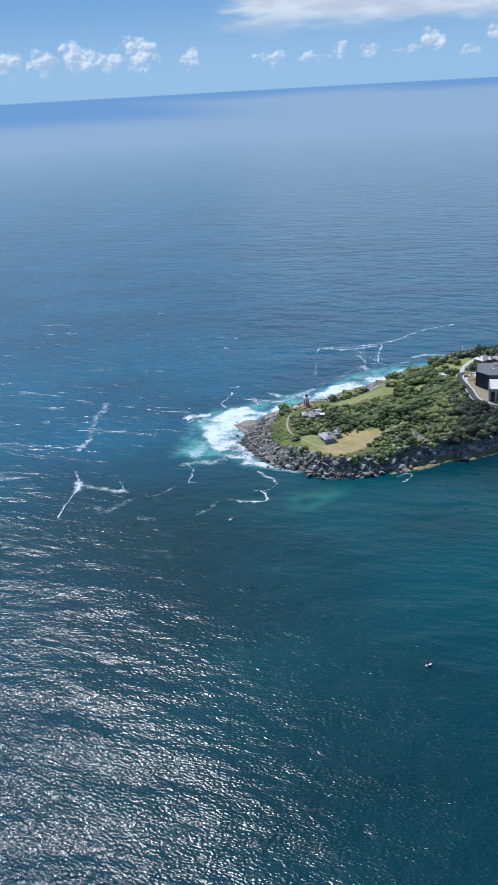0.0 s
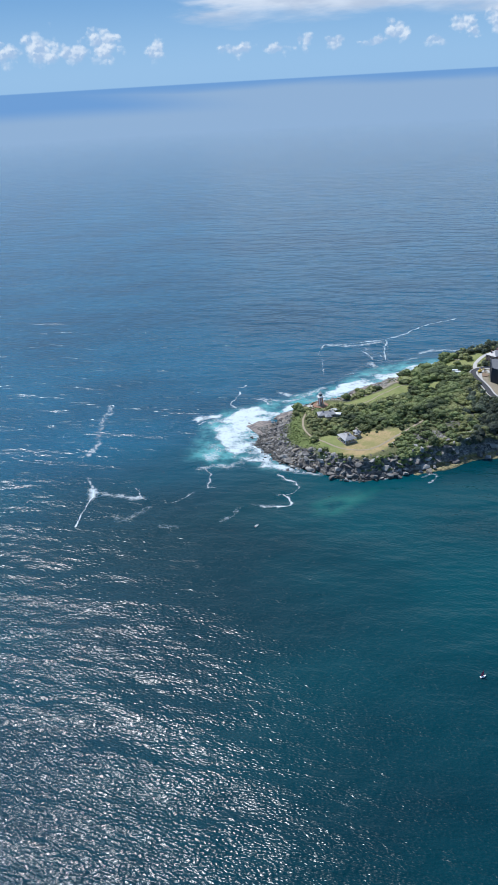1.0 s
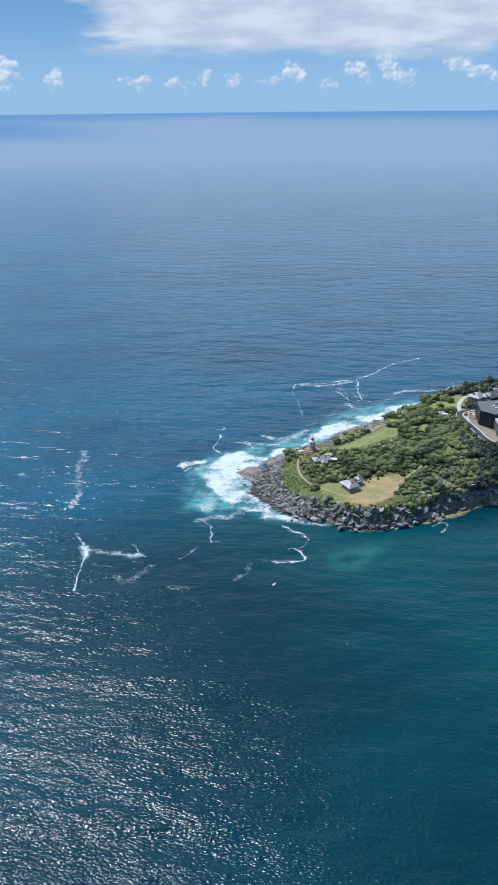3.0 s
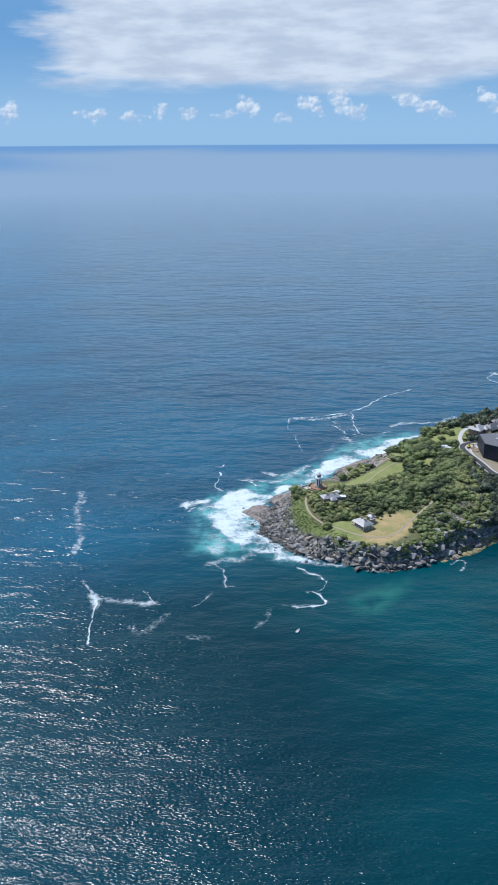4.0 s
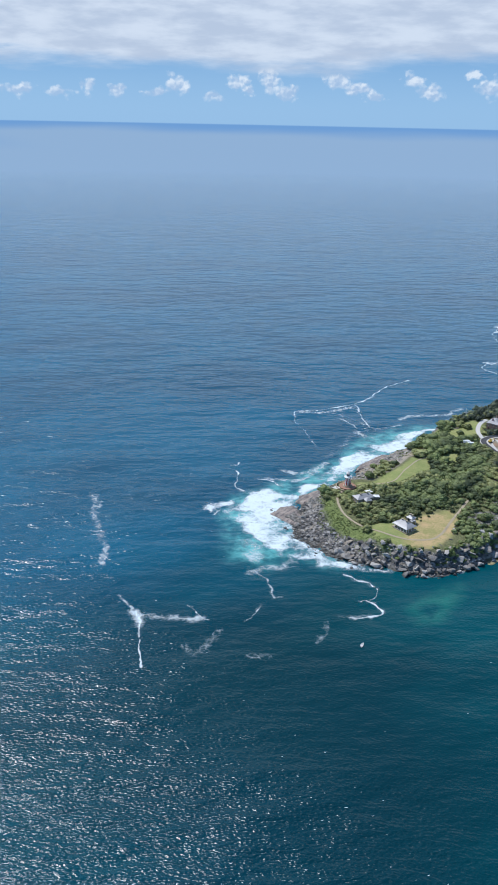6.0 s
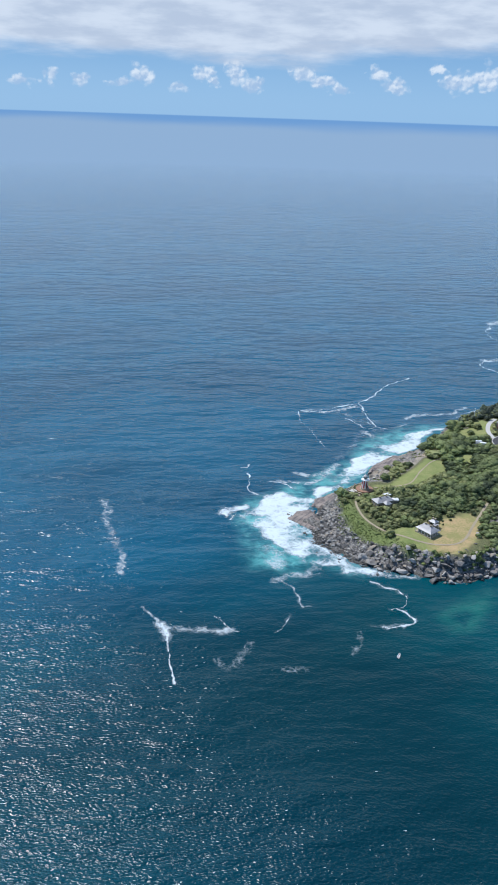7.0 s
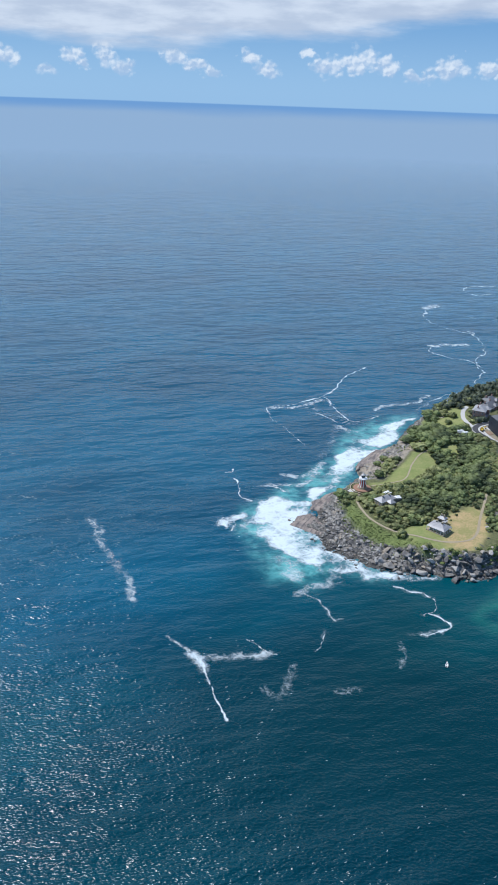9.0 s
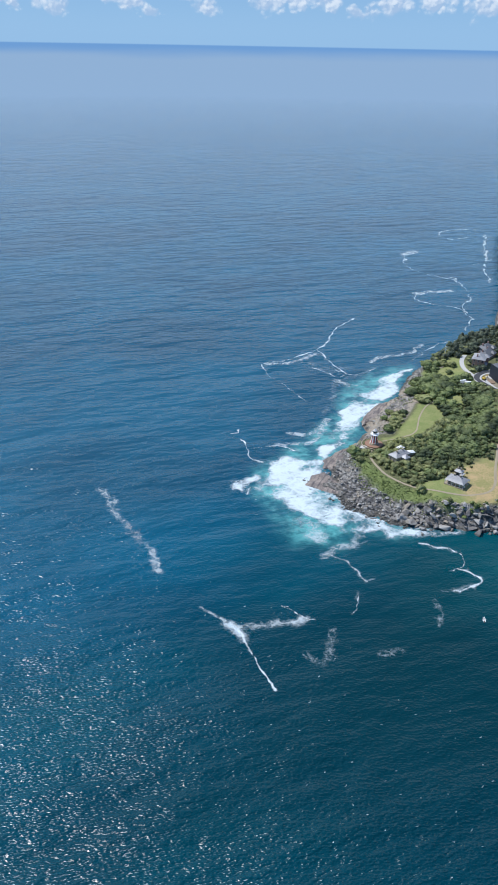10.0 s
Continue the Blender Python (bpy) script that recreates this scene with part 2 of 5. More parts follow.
def rock_material():
    def build(n, p):
        c, grain, blot = rock_colour(n, p)
        one = n.math("FRACT", n.math("ADD", n.add("ShaderNodeObjectInfo").outputs["Random"], n.add("ShaderNodeNewGeometry").outputs["Random Per Island"]))
        c = n.mix(n.ramp(one, 0.3, 1.0, 0.0, 0.85), c, (0.46, 0.43, 0.385))
        c = n.mix(n.ramp(one, 0.5, 0.0, 0.0, 0.7), c, (0.115, 0.105, 0.10))
        c = n.mix(n.ramp(n.math("ABSOLUTE", n.math("SUBTRACT", one, 0.5)), 0.10, 0.0, 0.0, 0.7), c, (0.40, 0.325, 0.235))
        z = n.add("ShaderNodeSeparateXYZ", {0: p}).outputs[2]
        wet = n.ramp(n.math("ADD", z, n.math("MULTIPLY", blot, -1.6)), 0.5, -0.3)
        c = n.mix(n.math("MULTIPLY", wet, 0.75), c, (0.045, 0.042, 0.035))
        return skin(n, c, n.math("SUBTRACT", 0.9, n.math("MULTIPLY", wet, 0.5)), n.math("ADD", grain, n.math("MULTIPLY", blot, 2.0)), 0.25)
    return material("sandstone", build)


def land_material():
    def build(n, p):
        rock, grain, blot = rock_colour(n, p)
        z = n.add("ShaderNodeSeparateXYZ", {0: p}).outputs[2]
        wet = n.ramp(n.math("ADD", z, n.math("MULTIPLY", blot, -1.6)), 0.7, -0.2)
        rock = n.mix(n.math("MULTIPLY", wet, 0.7), rock, (0.05, 0.045, 0.035))
        rock = n.mix(n.ramp(n.noise(p, 0.6, 4.0, 0.65), 0.40, 0.58, 0.75, 0.0), rock, (0.055, 0.055, 0.05))
        tuft = n.noise(p, 0.9, 5.0, 0.65)
        wide = n.noise(p, 0.09, 4.0, 0.6)
        soil = n.mix(n.ramp(tuft, 0.35, 0.65), (0.10, 0.11, 0.05), (0.19, 0.19, 0.085))
        heath = n.mix(n.ramp(tuft, 0.3, 0.7), (0.115, 0.150, 0.045), (0.225, 0.265, 0.09))
        green = n.mix(n.ramp(n.math("ADD", n.math("MULTIPLY", wide, 0.7), n.math("MULTIPLY", tuft, 0.4)), 0.35, 0.75), (0.200, 0.250, 0.075), (0.330, 0.325, 0.130))
        straw = n.mix(n.ramp(n.math("ADD", n.math("MULTIPLY", wide, 0.7), n.math("MULTIPLY", tuft, 0.4)), 0.44, 0.64), (0.52, 0.37, 0.19), (0.31, 0.29, 0.11))
        c = n.mix(vertex(n, "heath"), soil, heath)
        c = n.mix(vertex(n, "lawn"), c, green)
        c = n.mix(vertex(n, "straw"), c, straw)
        c = n.mix(vertex(n, "rock"), c, n.mix(n.math("MULTIPLY", vertex(n, "algae"), n.ramp(blot, 0.3, 0.6, 0.4, 1.0)), rock, (0.34, 0.29, 0.10)))
        c = n.mix(vertex(n, "dirt"), c, n.mix(tuft, (0.33, 0.27, 0.195), (0.46, 0.39, 0.30)))
        return skin(n, c, 0.92, n.math("ADD", grain, tuft), 0.25, spec=0.25)
    return material("headland_ground", build)


def leaf_material(name, dark, light):
    def build(n, p):
        one = n.add("ShaderNodeObjectInfo").outputs["Random"]
        isle = n.add("ShaderNodeNewGeometry").outputs["Random Per Island"]
        wide = n.noise(p, 0.05, 4.0, 0.6)
        tone = n.math("ADD", n.math("MULTIPLY", isle, 0.22), n.math("ADD", n.math("MULTIPLY", wide, 1.5), n.math("MULTIPLY", n.math("MAXIMUM", one, vertex(n, "tone")), 0.50)))
        c = n.mix(n.ramp(tone, 0.70, 1.60), dark, light)
        leaf = skin(n, c, 0.65, n.math("ADD", n.noise(p, 1.3, 4.0, 0.65), n.math("MULTIPLY", n.noise(p, 0.5, 2.0), 1.0)), 0.4, spec=0.25)
        glow = n.add("ShaderNodeBsdfTranslucent", {"Color": n.mix(0.5, c, (0.16, 0.20, 0.03))}).outputs[0]
        return n.add("ShaderNodeMixShader", {0: 0.30, 1: leaf, 2: glow}).outputs[0]
    return material(name, build)


SEA, FOAM, ROCK, LAND = sea_material(), foam_material(), rock_material(), land_material()
LEAF = leaf_material("scrub_leaf", (0.061, 0.084, 0.048), (0.341, 0.399, 0.158))
LEAF_OLIVE = leaf_material("olive_leaf", (0.109, 0.128, 0.063), (0.450, 0.464, 0.195))
LEAF_HEATH = leaf_material("heath_leaf", (0.145, 0.189, 0.068), (0.377, 0.435, 0.158))
LEAF_GREY = leaf_material("grey_leaf", (0.064, 0.080, 0.065), (0.225, 0.260, 0.165))


def shelf_material():
    def build(n, p):
        blot, fine = n.noise(p, 0.45, 5.0, 0.65), n.noise(p, 2.2, 4.0, 0.6)
        c = n.mix(n.ramp(blot, 0.36, 0.62), (0.13, 0.12, 0.055), (0.40, 0.33, 0.16))
        c = n.mix(n.ramp(fine, 0.5, 0.7, 0.0, 0.6), c, (0.20, 0.21, 0.075))
        return skin(n, c, 0.65, n.math("ADD", fine, n.math("MULTIPLY", blot, 2.0)), 0.2)
    return material("algae_covered_rock", build)


SHELF = shelf_material()


def bedrock_material():
    def build(n, p):
        blot, fine = n.noise(p, 0.22, 5.0, 0.65), n.noise(p, 1.8, 5.0, 0.65)
        band = n.noise(n.along(p, 9.0, 1.2, 35), 1.0, 3.0, 0.6)
        c = n.mix(n.ramp(blot, 0.36, 0.62), (0.20, 0.165, 0.145), (0.37, 0.30, 0.245))
        c = n.mix(n.ramp(band, 0.46, 0.62, 0.0, 0.85), c, (0.10, 0.085, 0.08))
        return skin(n, c, 0.6, n.math("ADD", fine, n.math("MULTIPLY", band, 2.0)), 0.25)
    return material("bare_sandstone_bed", build)


BEDROCK = bedrock_material()
BARK = plain("bark", (0.15, 0.12, 0.09), 0.9)
WHITE = plain("white_paint", (0.78, 0.77, 0.74), 0.5)
WORN_WHITE = plain("weathered_white_paint", (0.56, 0.52, 0.48), 0.7)
RED = plain("red_paint", (0.42, 0.055, 0.04), 0.5)
STONE = plain("dressed_sandstone", (0.38, 0.31, 0.22), 0.85)
TIN = plain("grey_roof_iron", (0.34, 0.33, 0.325), 0.5, 0.1, spread=0.3)
TIN_PALE = plain("pale_roof_iron", (0.385, 0.375, 0.365), 0.5, 0.1)
PALE_ROOF = plain("pale_roof_membrane", (0.60, 0.59, 0.57), 0.6)
DARK_CLAD = plain("dark_blue_cladding", (0.022, 0.028, 0.042), 0.45)
DARK_ROOF = plain("slate_grey_roof_sheet", (0.135, 0.135, 0.14), 0.5)
CONCRETE = plain("concrete", (0.50, 0.48, 0.44), 0.85)
ASPHALT = plain("asphalt", (0.060, 0.060, 0.064), 0.9)
GLASS = plain("dark_window_glass", (0.02, 0.025, 0.03), 0.08, 0.0, spread=0.05)
BRICK = plain("pink_brown_brick", (0.42, 0.25, 0.20), 0.85)
TIMBER = plain("weathered_timber", (0.22, 0.17, 0.12), 0.8)
RUBBER = plain("black_rubber", (0.02, 0.02, 0.02), 0.8)
YELLOW = plain("yellow_machine_paint", (0.62, 0.42, 0.06), 0.5)
PINK = plain("red_sail_cover", (0.50, 0.10, 0.14), 0.7)

# ---- tools for meshes ----
def mesh_object(name, verts, faces, mat, parent=None, smooth=False):
    me = bpy.data.meshes.new(name)
    me.from_pydata([tuple(v) for v in verts], [], [tuple(f) for f in faces])
    me.materials.append(mat)
    if smooth:
        me.polygons.foreach_set("use_smooth", [True] * len(me.polygons))
    me.update()
    ob = new(name, me)
    ob.parent = parent
    return ob


def part(name, bm, mat, parent=None, label=""):
    me = bpy.data.meshes.new(name)
    bm.normal_update()
    bm.to_mesh(me)
    bm.free()
    me.materials.append(mat)
    ob = new(name, me)
    ob.parent = parent
    return tagged(ob, label) if label else ob


def box(bm, x0, y0, z0, x1, y1, z1, bevel=0.0):
    m = Matrix.Translation(((x0 + x1) / 2, (y0 + y1) / 2, (z0 + z1) / 2)) @ Matrix.Diagonal((x1 - x0, y1 - y0, z1 - z0, 1))
    made = bmesh.ops.create_cube(bm, size=1, matrix=m)["verts"]
    if bevel:
        edges = list({e for v in made for e in v.link_edges})
        bmesh.ops.bevel(bm, geom=edges, offset=bevel, segments=1, affect="EDGES")
    return bm


def tube(bm, r0, r1, z0, z1, n=16, x=0.0, y=0.0):
    bmesh.ops.create_cone(bm, cap_ends=True, segments=n, radius1=r0, radius2=r1, depth=z1 - z0, matrix=Matrix.Translation((x, y, (z0 + z1) / 2)))
    return bm


def lathe(bm, rings, n=24):
    """A turned body: rings of (radius, height)."""
    last = None
    for r, z in rings:
        ring = [bm.verts.new((r * math.cos(2 * math.pi * k / n), r * math.sin(2 * math.pi * k / n), z)) for k in range(n)]
        if last:
            for k in range(n):
                bm.faces.new((last[k], last[(k + 1) % n], ring[(k + 1) % n], ring[k]))
        else:
            bm.faces.new(ring[::-1])
        last = ring
    bm.faces.new(last)
    return bm


def thing(name, m, label, category, group="", kind=""):
    ob = new(name)
    ob.matrix_world = m
    return tagged(ob, label, category, group, kind)


# ---- fields over the plan ----
def lattice(x, y, seed):
    xi, yi = np.floor(x).astype(np.int64), np.floor(y).astype(np.int64)
    u, v = x - xi, y - yi
    u, v = u * u * (3 - 2 * u), v * v * (3 - 2 * v)

    def at(i, j):
        h = (i * 374761393 + j * 668265263 + seed * 974711) & 0x7FFFFFFF
        h = ((h ^ (h >> 13)) * 1274126177) & 0x7FFFFFFF
        return ((h ^ (h >> 16)) & 0xFFFF) / 65535.0

    return (at(xi, yi) * (1 - u) + at(xi + 1, yi) * u) * (1 - v) + (at(xi, yi + 1) * (1 - u) + at(xi + 1, yi + 1) * u) * v


def fbm(x, y, size, octaves=4, seed=1):
    """Noise from -1 to 1 with features of that size in metres."""
    total, weight, amount = 0.0, 0.0, 1.0
    for k in range(octaves):
        total = total + amount * lattice(x / size * 2**k + 17.3 * k, y / size * 2**k - 9.1 * k, seed + k)
        weight, amount = weight + amount, amount * 0.5
    return 2 * total / weight - 1


def smooth(x, a, b):
    t = np.clip((x - a) / (b - a), 0, 1)
    return t * t * (3 - 2 * t)


def to_line(x, y, points, closed=False):
    """Distance from (x, y) to a line of points."""
    best = np.full(np.shape(x), 1e9)
    ends = list(zip(points, points[1:] + points[:1] if closed else points[1:]))
    for (ax, ay), (bx, by) in ends:
        dx, dy = bx - ax, by - ay
        t = np.clip(((x - ax) * dx + (y - ay) * dy) / (dx * dx + dy * dy + 1e-9), 0, 1)
        best = np.minimum(best, np.hypot(x - ax - t * dx, y - ay - t * dy))
    return best


def depth_in(x, y, points):
    """Metres inside a closed outline; minus outside."""
    inside = np.zeros(np.shape(x), bool)
    for (ax, ay), (bx, by) in zip(points, points[1:] + points[:1]):
        cross = (ay > y) != (by > y)
        inside ^= cross & (x < (bx - ax) * (y - ay) / (by - ay + 1e-12) + ax)
    d = to_line(x, y, points, True)
    return np.where(inside, d, -d)


def rounded(points, times=2, closed=False):
    """A line with its corners cut smooth."""
    for _ in range(times):
        out = [] if closed else [points[0]]
        for (ax, ay), (bx, by) in zip(points, points[1:] + (points[:1] if closed else [])):
            out += [(0.75 * ax + 0.25 * bx, 0.75 * ay + 0.25 * by), (0.25 * ax + 0.75 * bx, 0.25 * ay + 0.75 * by)]
        points = out if closed else out + [points[-1]]
    return points


COAST = [(640, 760), (420, 640), (300, 560), (220, 500), (153, 468), (140, 464), (121, 462), (101, 454), (81, 447), (62, 442), (44, 441), (30, 446), (16, 458), (5, 463),
         (-6, 474), (-15, 487), (-21, 502), (-15, 513), (-19, 531), (-8, 538), (2, 550), (13, 556), (27, 559), (40, 565), (50, 571), (55, 582), (61, 587), (70, 592),
         (82, 598), (95, 602), (110, 608), (120, 616), (134, 627), (150, 636), (168, 642), (190, 650), (205, 658), (228, 662), (256, 660), (300, 690), (395, 768),
         (430, 805), (500, 868), (535, 905), (595, 955), (660, 990)]
SPOTS = [(32, 543, 11), (20, 527, 9.5), (23, 520, 10), (37, 478, 10.4), (62, 480, 9.8), (33, 520, 10.5), (80, 545, 12), (94, 566, 13.2), (100, 482, 11), (126, 509, 14),
         (80, 522, 12.5), (144, 573, 17.5), (157, 580, 16.8), (152, 540, 15.2), (145, 512, 15.5), (150, 600, 15), (180, 600, 17), (185, 555, 15), (260, 630, 14),
         (500, 850, 24), (120, 600, 10), (0, 510, 4.5), (-8, 530, 2.2), (70, 578, 5.5), (2, 488, 4.5), (45, 456, 9.8), (150, 485, 10), (16, 505, 8.5), (26, 466, 9), (60, 560, 9)]


FLAT_A = [(-3.5, 546), (2, 553), (13, 556), (26, 558), (27, 550), (20, 545), (8, 541), (1, 541)]
FLAT_B = [(-25, 534), (-15, 541), (-6, 541), (-6, 527), (-11, 514), (-18, 520), (-21, 529)]
FLAT_C = [(54, 580), (62, 589), (72, 594), (84, 600), (92, 598), (84, 586), (70, 580)]


def land_height(x, y):
    d = depth_in(x + 1.6 * fbm(x, y, 9, 3, 5), y + 1.6 * fbm(x, y, 9, 3, 9), COAST)
    w = np.array([1 / ((x - a) ** 2 + (y - b) ** 2 + 60) ** 1.5 for a, b, _ in SPOTS])
    base = (w * np.array([c for *_, c in SPOTS]).reshape(-1, *[1] * np.ndim(x))).sum(0) / w.sum(0)
    tip = np.exp(-(((x + 15) / 26) ** 2))
    ocean = smooth(y - x * 0.45, 535, 548)
    reach = 12 + 16 * tip + 3 * ocean - 3.5 * smooth(x, 75, 100) * (1 - ocean)
    s = np.clip(d / reach, -0.6, 1)
    ledge = 0.16 * fbm(x, y, 11, 3, 231)
    slope = 0.35 * smooth(s, 0, 0.35) + 0.65 * smooth(s, 0.30, 1.0)
    cliff = 0.42 * smooth(s, 0, 0.62) + 0.50 * smooth(s + ledge, 0.60, 0.74) + 0.08 * smooth(s, 0.74, 1.0)
    steep = np.clip(1 - 1.3 * tip, 0, 1)
    rise = np.where(s < 0, s, slope * (1 - 0.55 * steep) + cliff * 0.55 * steep)
    shelf = smooth(x, 70, 90) * (1 - smooth(y - 0.35 * x, 440, 452))
    rise = np.where((s > 0) & (s < 0.3), rise * (1 - shelf * 0.75), rise)
    rough = (1 - smooth(d, reach * 0.9, reach * 1.5)) * smooth(d, -2, 3)
    z = rise * base
    step = 1.7 + 0.5 * fbm(x, y, 25, 2, 241)
    level = z / step + 0.35 * fbm(x, y, 7, 3, 243)
    block = np.floor(level) + smooth(level - np.floor(level), 0.55, 0.95)
    z = np.where(d > 0, z + 0.5 * rough * smooth(z, 0.6, 1.6) * (block * step - z - 0.3), z)
    return z + rough * (1.3 * fbm(x, y, 6, 4, 3) + 0.9 * fbm(x, y, 2.6, 2, 8)) + 0.25 * fbm(x, y, 14, 3, 21), d, reach


DRY = [(24, 493), (43, 487), (60, 494), (77, 492), (79, 481), (64, 464), (46, 455), (29, 462), (20, 477)]
STRAW = [(44, 489), (60, 494), (77, 492), (79, 481), (64, 464), (46, 455), (32, 461), (36, 470), (48, 474)]
LAWN = [(36, 541), (52, 545), (70, 556), (91, 566), (107, 558), (91, 543), (62, 536), (46, 537)]
LAWN_FAR = [(137, 616), (152, 618), (170, 616), (172, 603), (153, 584), (136, 579), (134, 588), (136, 600), (130, 608)]
GROVE = [(70, 584), (94, 620), (118, 628), (132, 596), (114, 562), (101, 570), (104, 578), (90, 584)]
LEDGE = [(20, 466), (30, 452), (48, 443), (66, 450), (74, 464), (64, 466), (46, 457), (30, 463)]
THICKET = [(18, 508), (23, 500), (23, 494), (40, 489), (50, 496), (53, 508), (46, 512), (40, 508), (28, 511)]
GLADE = [(110, 566), (122, 566), (127, 560), (118, 551), (108, 556)]
CLEARING = [(14, 540), (22, 552), (40, 552), (54, 549), (70, 560), (91, 572), (101, 570), (103, 560), (92, 540), (64, 533), (42, 532), (26, 533)]
HEATH = [(17, 530), (10, 530), (0, 515), (-3, 498), (3, 482), (14, 469), (26, 460), (21, 478), (15, 500), (14, 518)]
OUTCROP = [(80, 478), (92, 486), (106, 482), (112, 474), (100, 468), (86, 467)]
GAPS = [[(123, 496), (131, 503), (139, 501), (135, 495)], [(120, 511), (126, 518), (131, 513), (125, 509)], [(108, 490), (114, 496), (121, 489), (114, 485)]]
OCEAN_ROCK = [(24, 552), (38, 549), (52, 548), (70, 559), (91, 569), (106, 573), (112, 582), (116, 596), (124, 614), (95, 606), (70, 597), (50, 582), (36, 568), (20, 560)]
SITE = [(153, 553), (153, 567), (158, 575), (167, 578), (168, 572), (162, 566), (160, 552), (166, 540), (176, 516), (190, 511), (188, 504), (160, 510), (154, 517), (154, 535)]
WALK = rounded([(30, 541), (22, 533), (17, 526), (15, 517), (14.5, 507), (16, 499), (20, 490), (25, 482), (30, 474), (38, 466), (50, 463), (60, 468), (70, 478), (82, 488), (96, 500)])
LAWN_WALK = rounded([(37, 540), (50, 539), (63, 538), (72, 546), (80, 554), (94, 563), (110, 567)])
ROAD = rounded([(186, 507), (174, 509.5), (164, 512), (156.5, 516.5), (153, 524), (151.8, 532), (152.5, 540), (152.5, 550), (150, 562), (150.5, 571), (156, 577.5), (165, 580), (178, 579)], 3)
ROAD_SPUR = rounded([(155, 578), (158, 588), (163, 598), (171, 607), (180, 612)], 3)


def grid_mesh(name, xs, ys, height, mat, keep=None, smooth_faces=True):
    gx, gy = np.meshgrid(xs, ys)
    gz = height(gx, gy)
    w = len(xs)
    idx = np.arange(len(xs) * len(ys)).reshape(len(ys), w)
    quads = np.stack([idx[:-1, :-1], idx[:-1, 1:], idx[1:, 1:], idx[1:, :-1]], -1).reshape(-1, 4)
    if keep is not None:
        quads = quads[keep(gx, gy, gz).ravel()[quads].any(1)]
    used, quads = np.unique(quads, return_inverse=True)
    quads = quads.reshape(-1, 4)
    pts = np.stack([gx, gy, gz], -1).reshape(-1, 3)[used]
    me = bpy.data.meshes.new(name)
    me.vertices.add(len(pts)), me.loops.add(quads.size), me.polygons.add(len(quads))
    me.vertices.foreach_set("co", pts.ravel())
    me.loops.foreach_set("vertex_index", quads.ravel().astype(np.int32))
    me.polygons.foreach_set("loop_start", np.arange(0, quads.size, 4, dtype=np.int32))
    me.polygons.foreach_set("use_smooth", np.full(len(quads), smooth_faces))
    me.materials.append(mat)
    me.update(calc_edges=True)
    return new(name, me), pts


def give(ob, name, values):
    ob.data.attributes.new(name, "FLOAT", "POINT").data.foreach_set("value", np.asarray(values, np.float32).ravel())


# ---- headland ----
def land_masks(x, y, z, d, reach):
    jx, jy = x + 2.6 * fbm(x, y, 8, 4, 31), y + 2.6 * fbm(x, y, 8, 4, 37)
    inside = lambda area, soft=1.5: smooth(depth_in(jx, jy, area), -soft, soft)
    edge = 1 - smooth(d + 3 * fbm(x, y, 8, 3, 41), reach * 0.75, reach * 1.1)
    rock = np.maximum(edge, inside(OUTCROP, 2) * smooth(fbm(x, y, 7, 3, 51), -0.35, 0.0))
    rock = np.maximum.reduce([rock, inside(OCEAN_ROCK, 2)] + [inside(a, 1.5) * 0.7 for a in GAPS])
    green = (edge > 0.3) * (1 - inside(OCEAN_ROCK, 2)) * smooth(fbm(x, y, 12, 3, 61), 0.1, 0.4) * smooth(z, 3.5, 6) * 0.9
    rock = rock * (1 - green)
    return {"rock": rock, "heath": np.maximum(inside(HEATH, 3), green), "lawn": np.maximum(np.maximum(inside(DRY), inside(LAWN)), np.maximum(inside(LAWN_FAR), inside(GLADE))),
            "straw": inside(STRAW, 3), "algae": smooth(x, 74, 92) * (1 - smooth(z, 0.9, 1.8)) * (y < 500), "dirt": np.maximum(inside(SITE, 2) * 0.8, inside(OCEAN_ROCK, 2) * (1 - inside(LAWN)) * 0.75 * smooth(fbm(x, y, 6, 3, 65), -0.5, 0.2))}


def build_land(name, xs, ys, label, keep):
    ob, pts = grid_mesh(name, xs, ys, lambda x, y: land_height(x, y)[0], LAND, keep, False)
    x, y, z = pts.T
    _, d, reach = land_height(x, y)
    for key, value in land_masks(x, y, z, d, reach).items():
        give(ob, key, value)
    return tagged(ob, label, "headland", kind="structure")


build_land("ground", np.arange(-34, 262.1, 0.8), np.arange(432, 676, 0.8), "rocky sandstone headland with scrub, lawns and boulder shore", lambda x, y, z: z > -0.6)
build_land("ground_far", np.arange(262, 660, 6.0), np.arange(520, 1000, 6.0), "distant sandstone cliffs of the same coast", lambda x, y, z: z > -0.5)

def shelf_height(x, y):
    d = depth_in(x + 3.0 * fbm(x, y, 9, 3, 261), y + 3.0 * fbm(x, y, 9, 3, 267), COAST)
    ends = smooth(x, 66, 84) * (1 - smooth(x, 186, 210)) * (y < 520)
    return -0.9 + ends * (1.35 * smooth(d, -4.5, -2.2) + 0.5 * fbm(x, y, 4, 3, 271) * smooth(d, -4, -1)) - 3 * smooth(d, 4, 5)


shelf, _ = grid_mesh("rock_shelf", np.arange(62, 212, 0.8), np.arange(436, 506, 0.8), shelf_height, SHELF, lambda x, y, z: z > -0.6, False)
tagged(shelf, "flat tidal rock shelf covered with yellow-green algae", "rock shelf", kind="structure")

FLATS = [FLAT_A, FLAT_B, FLAT_C]


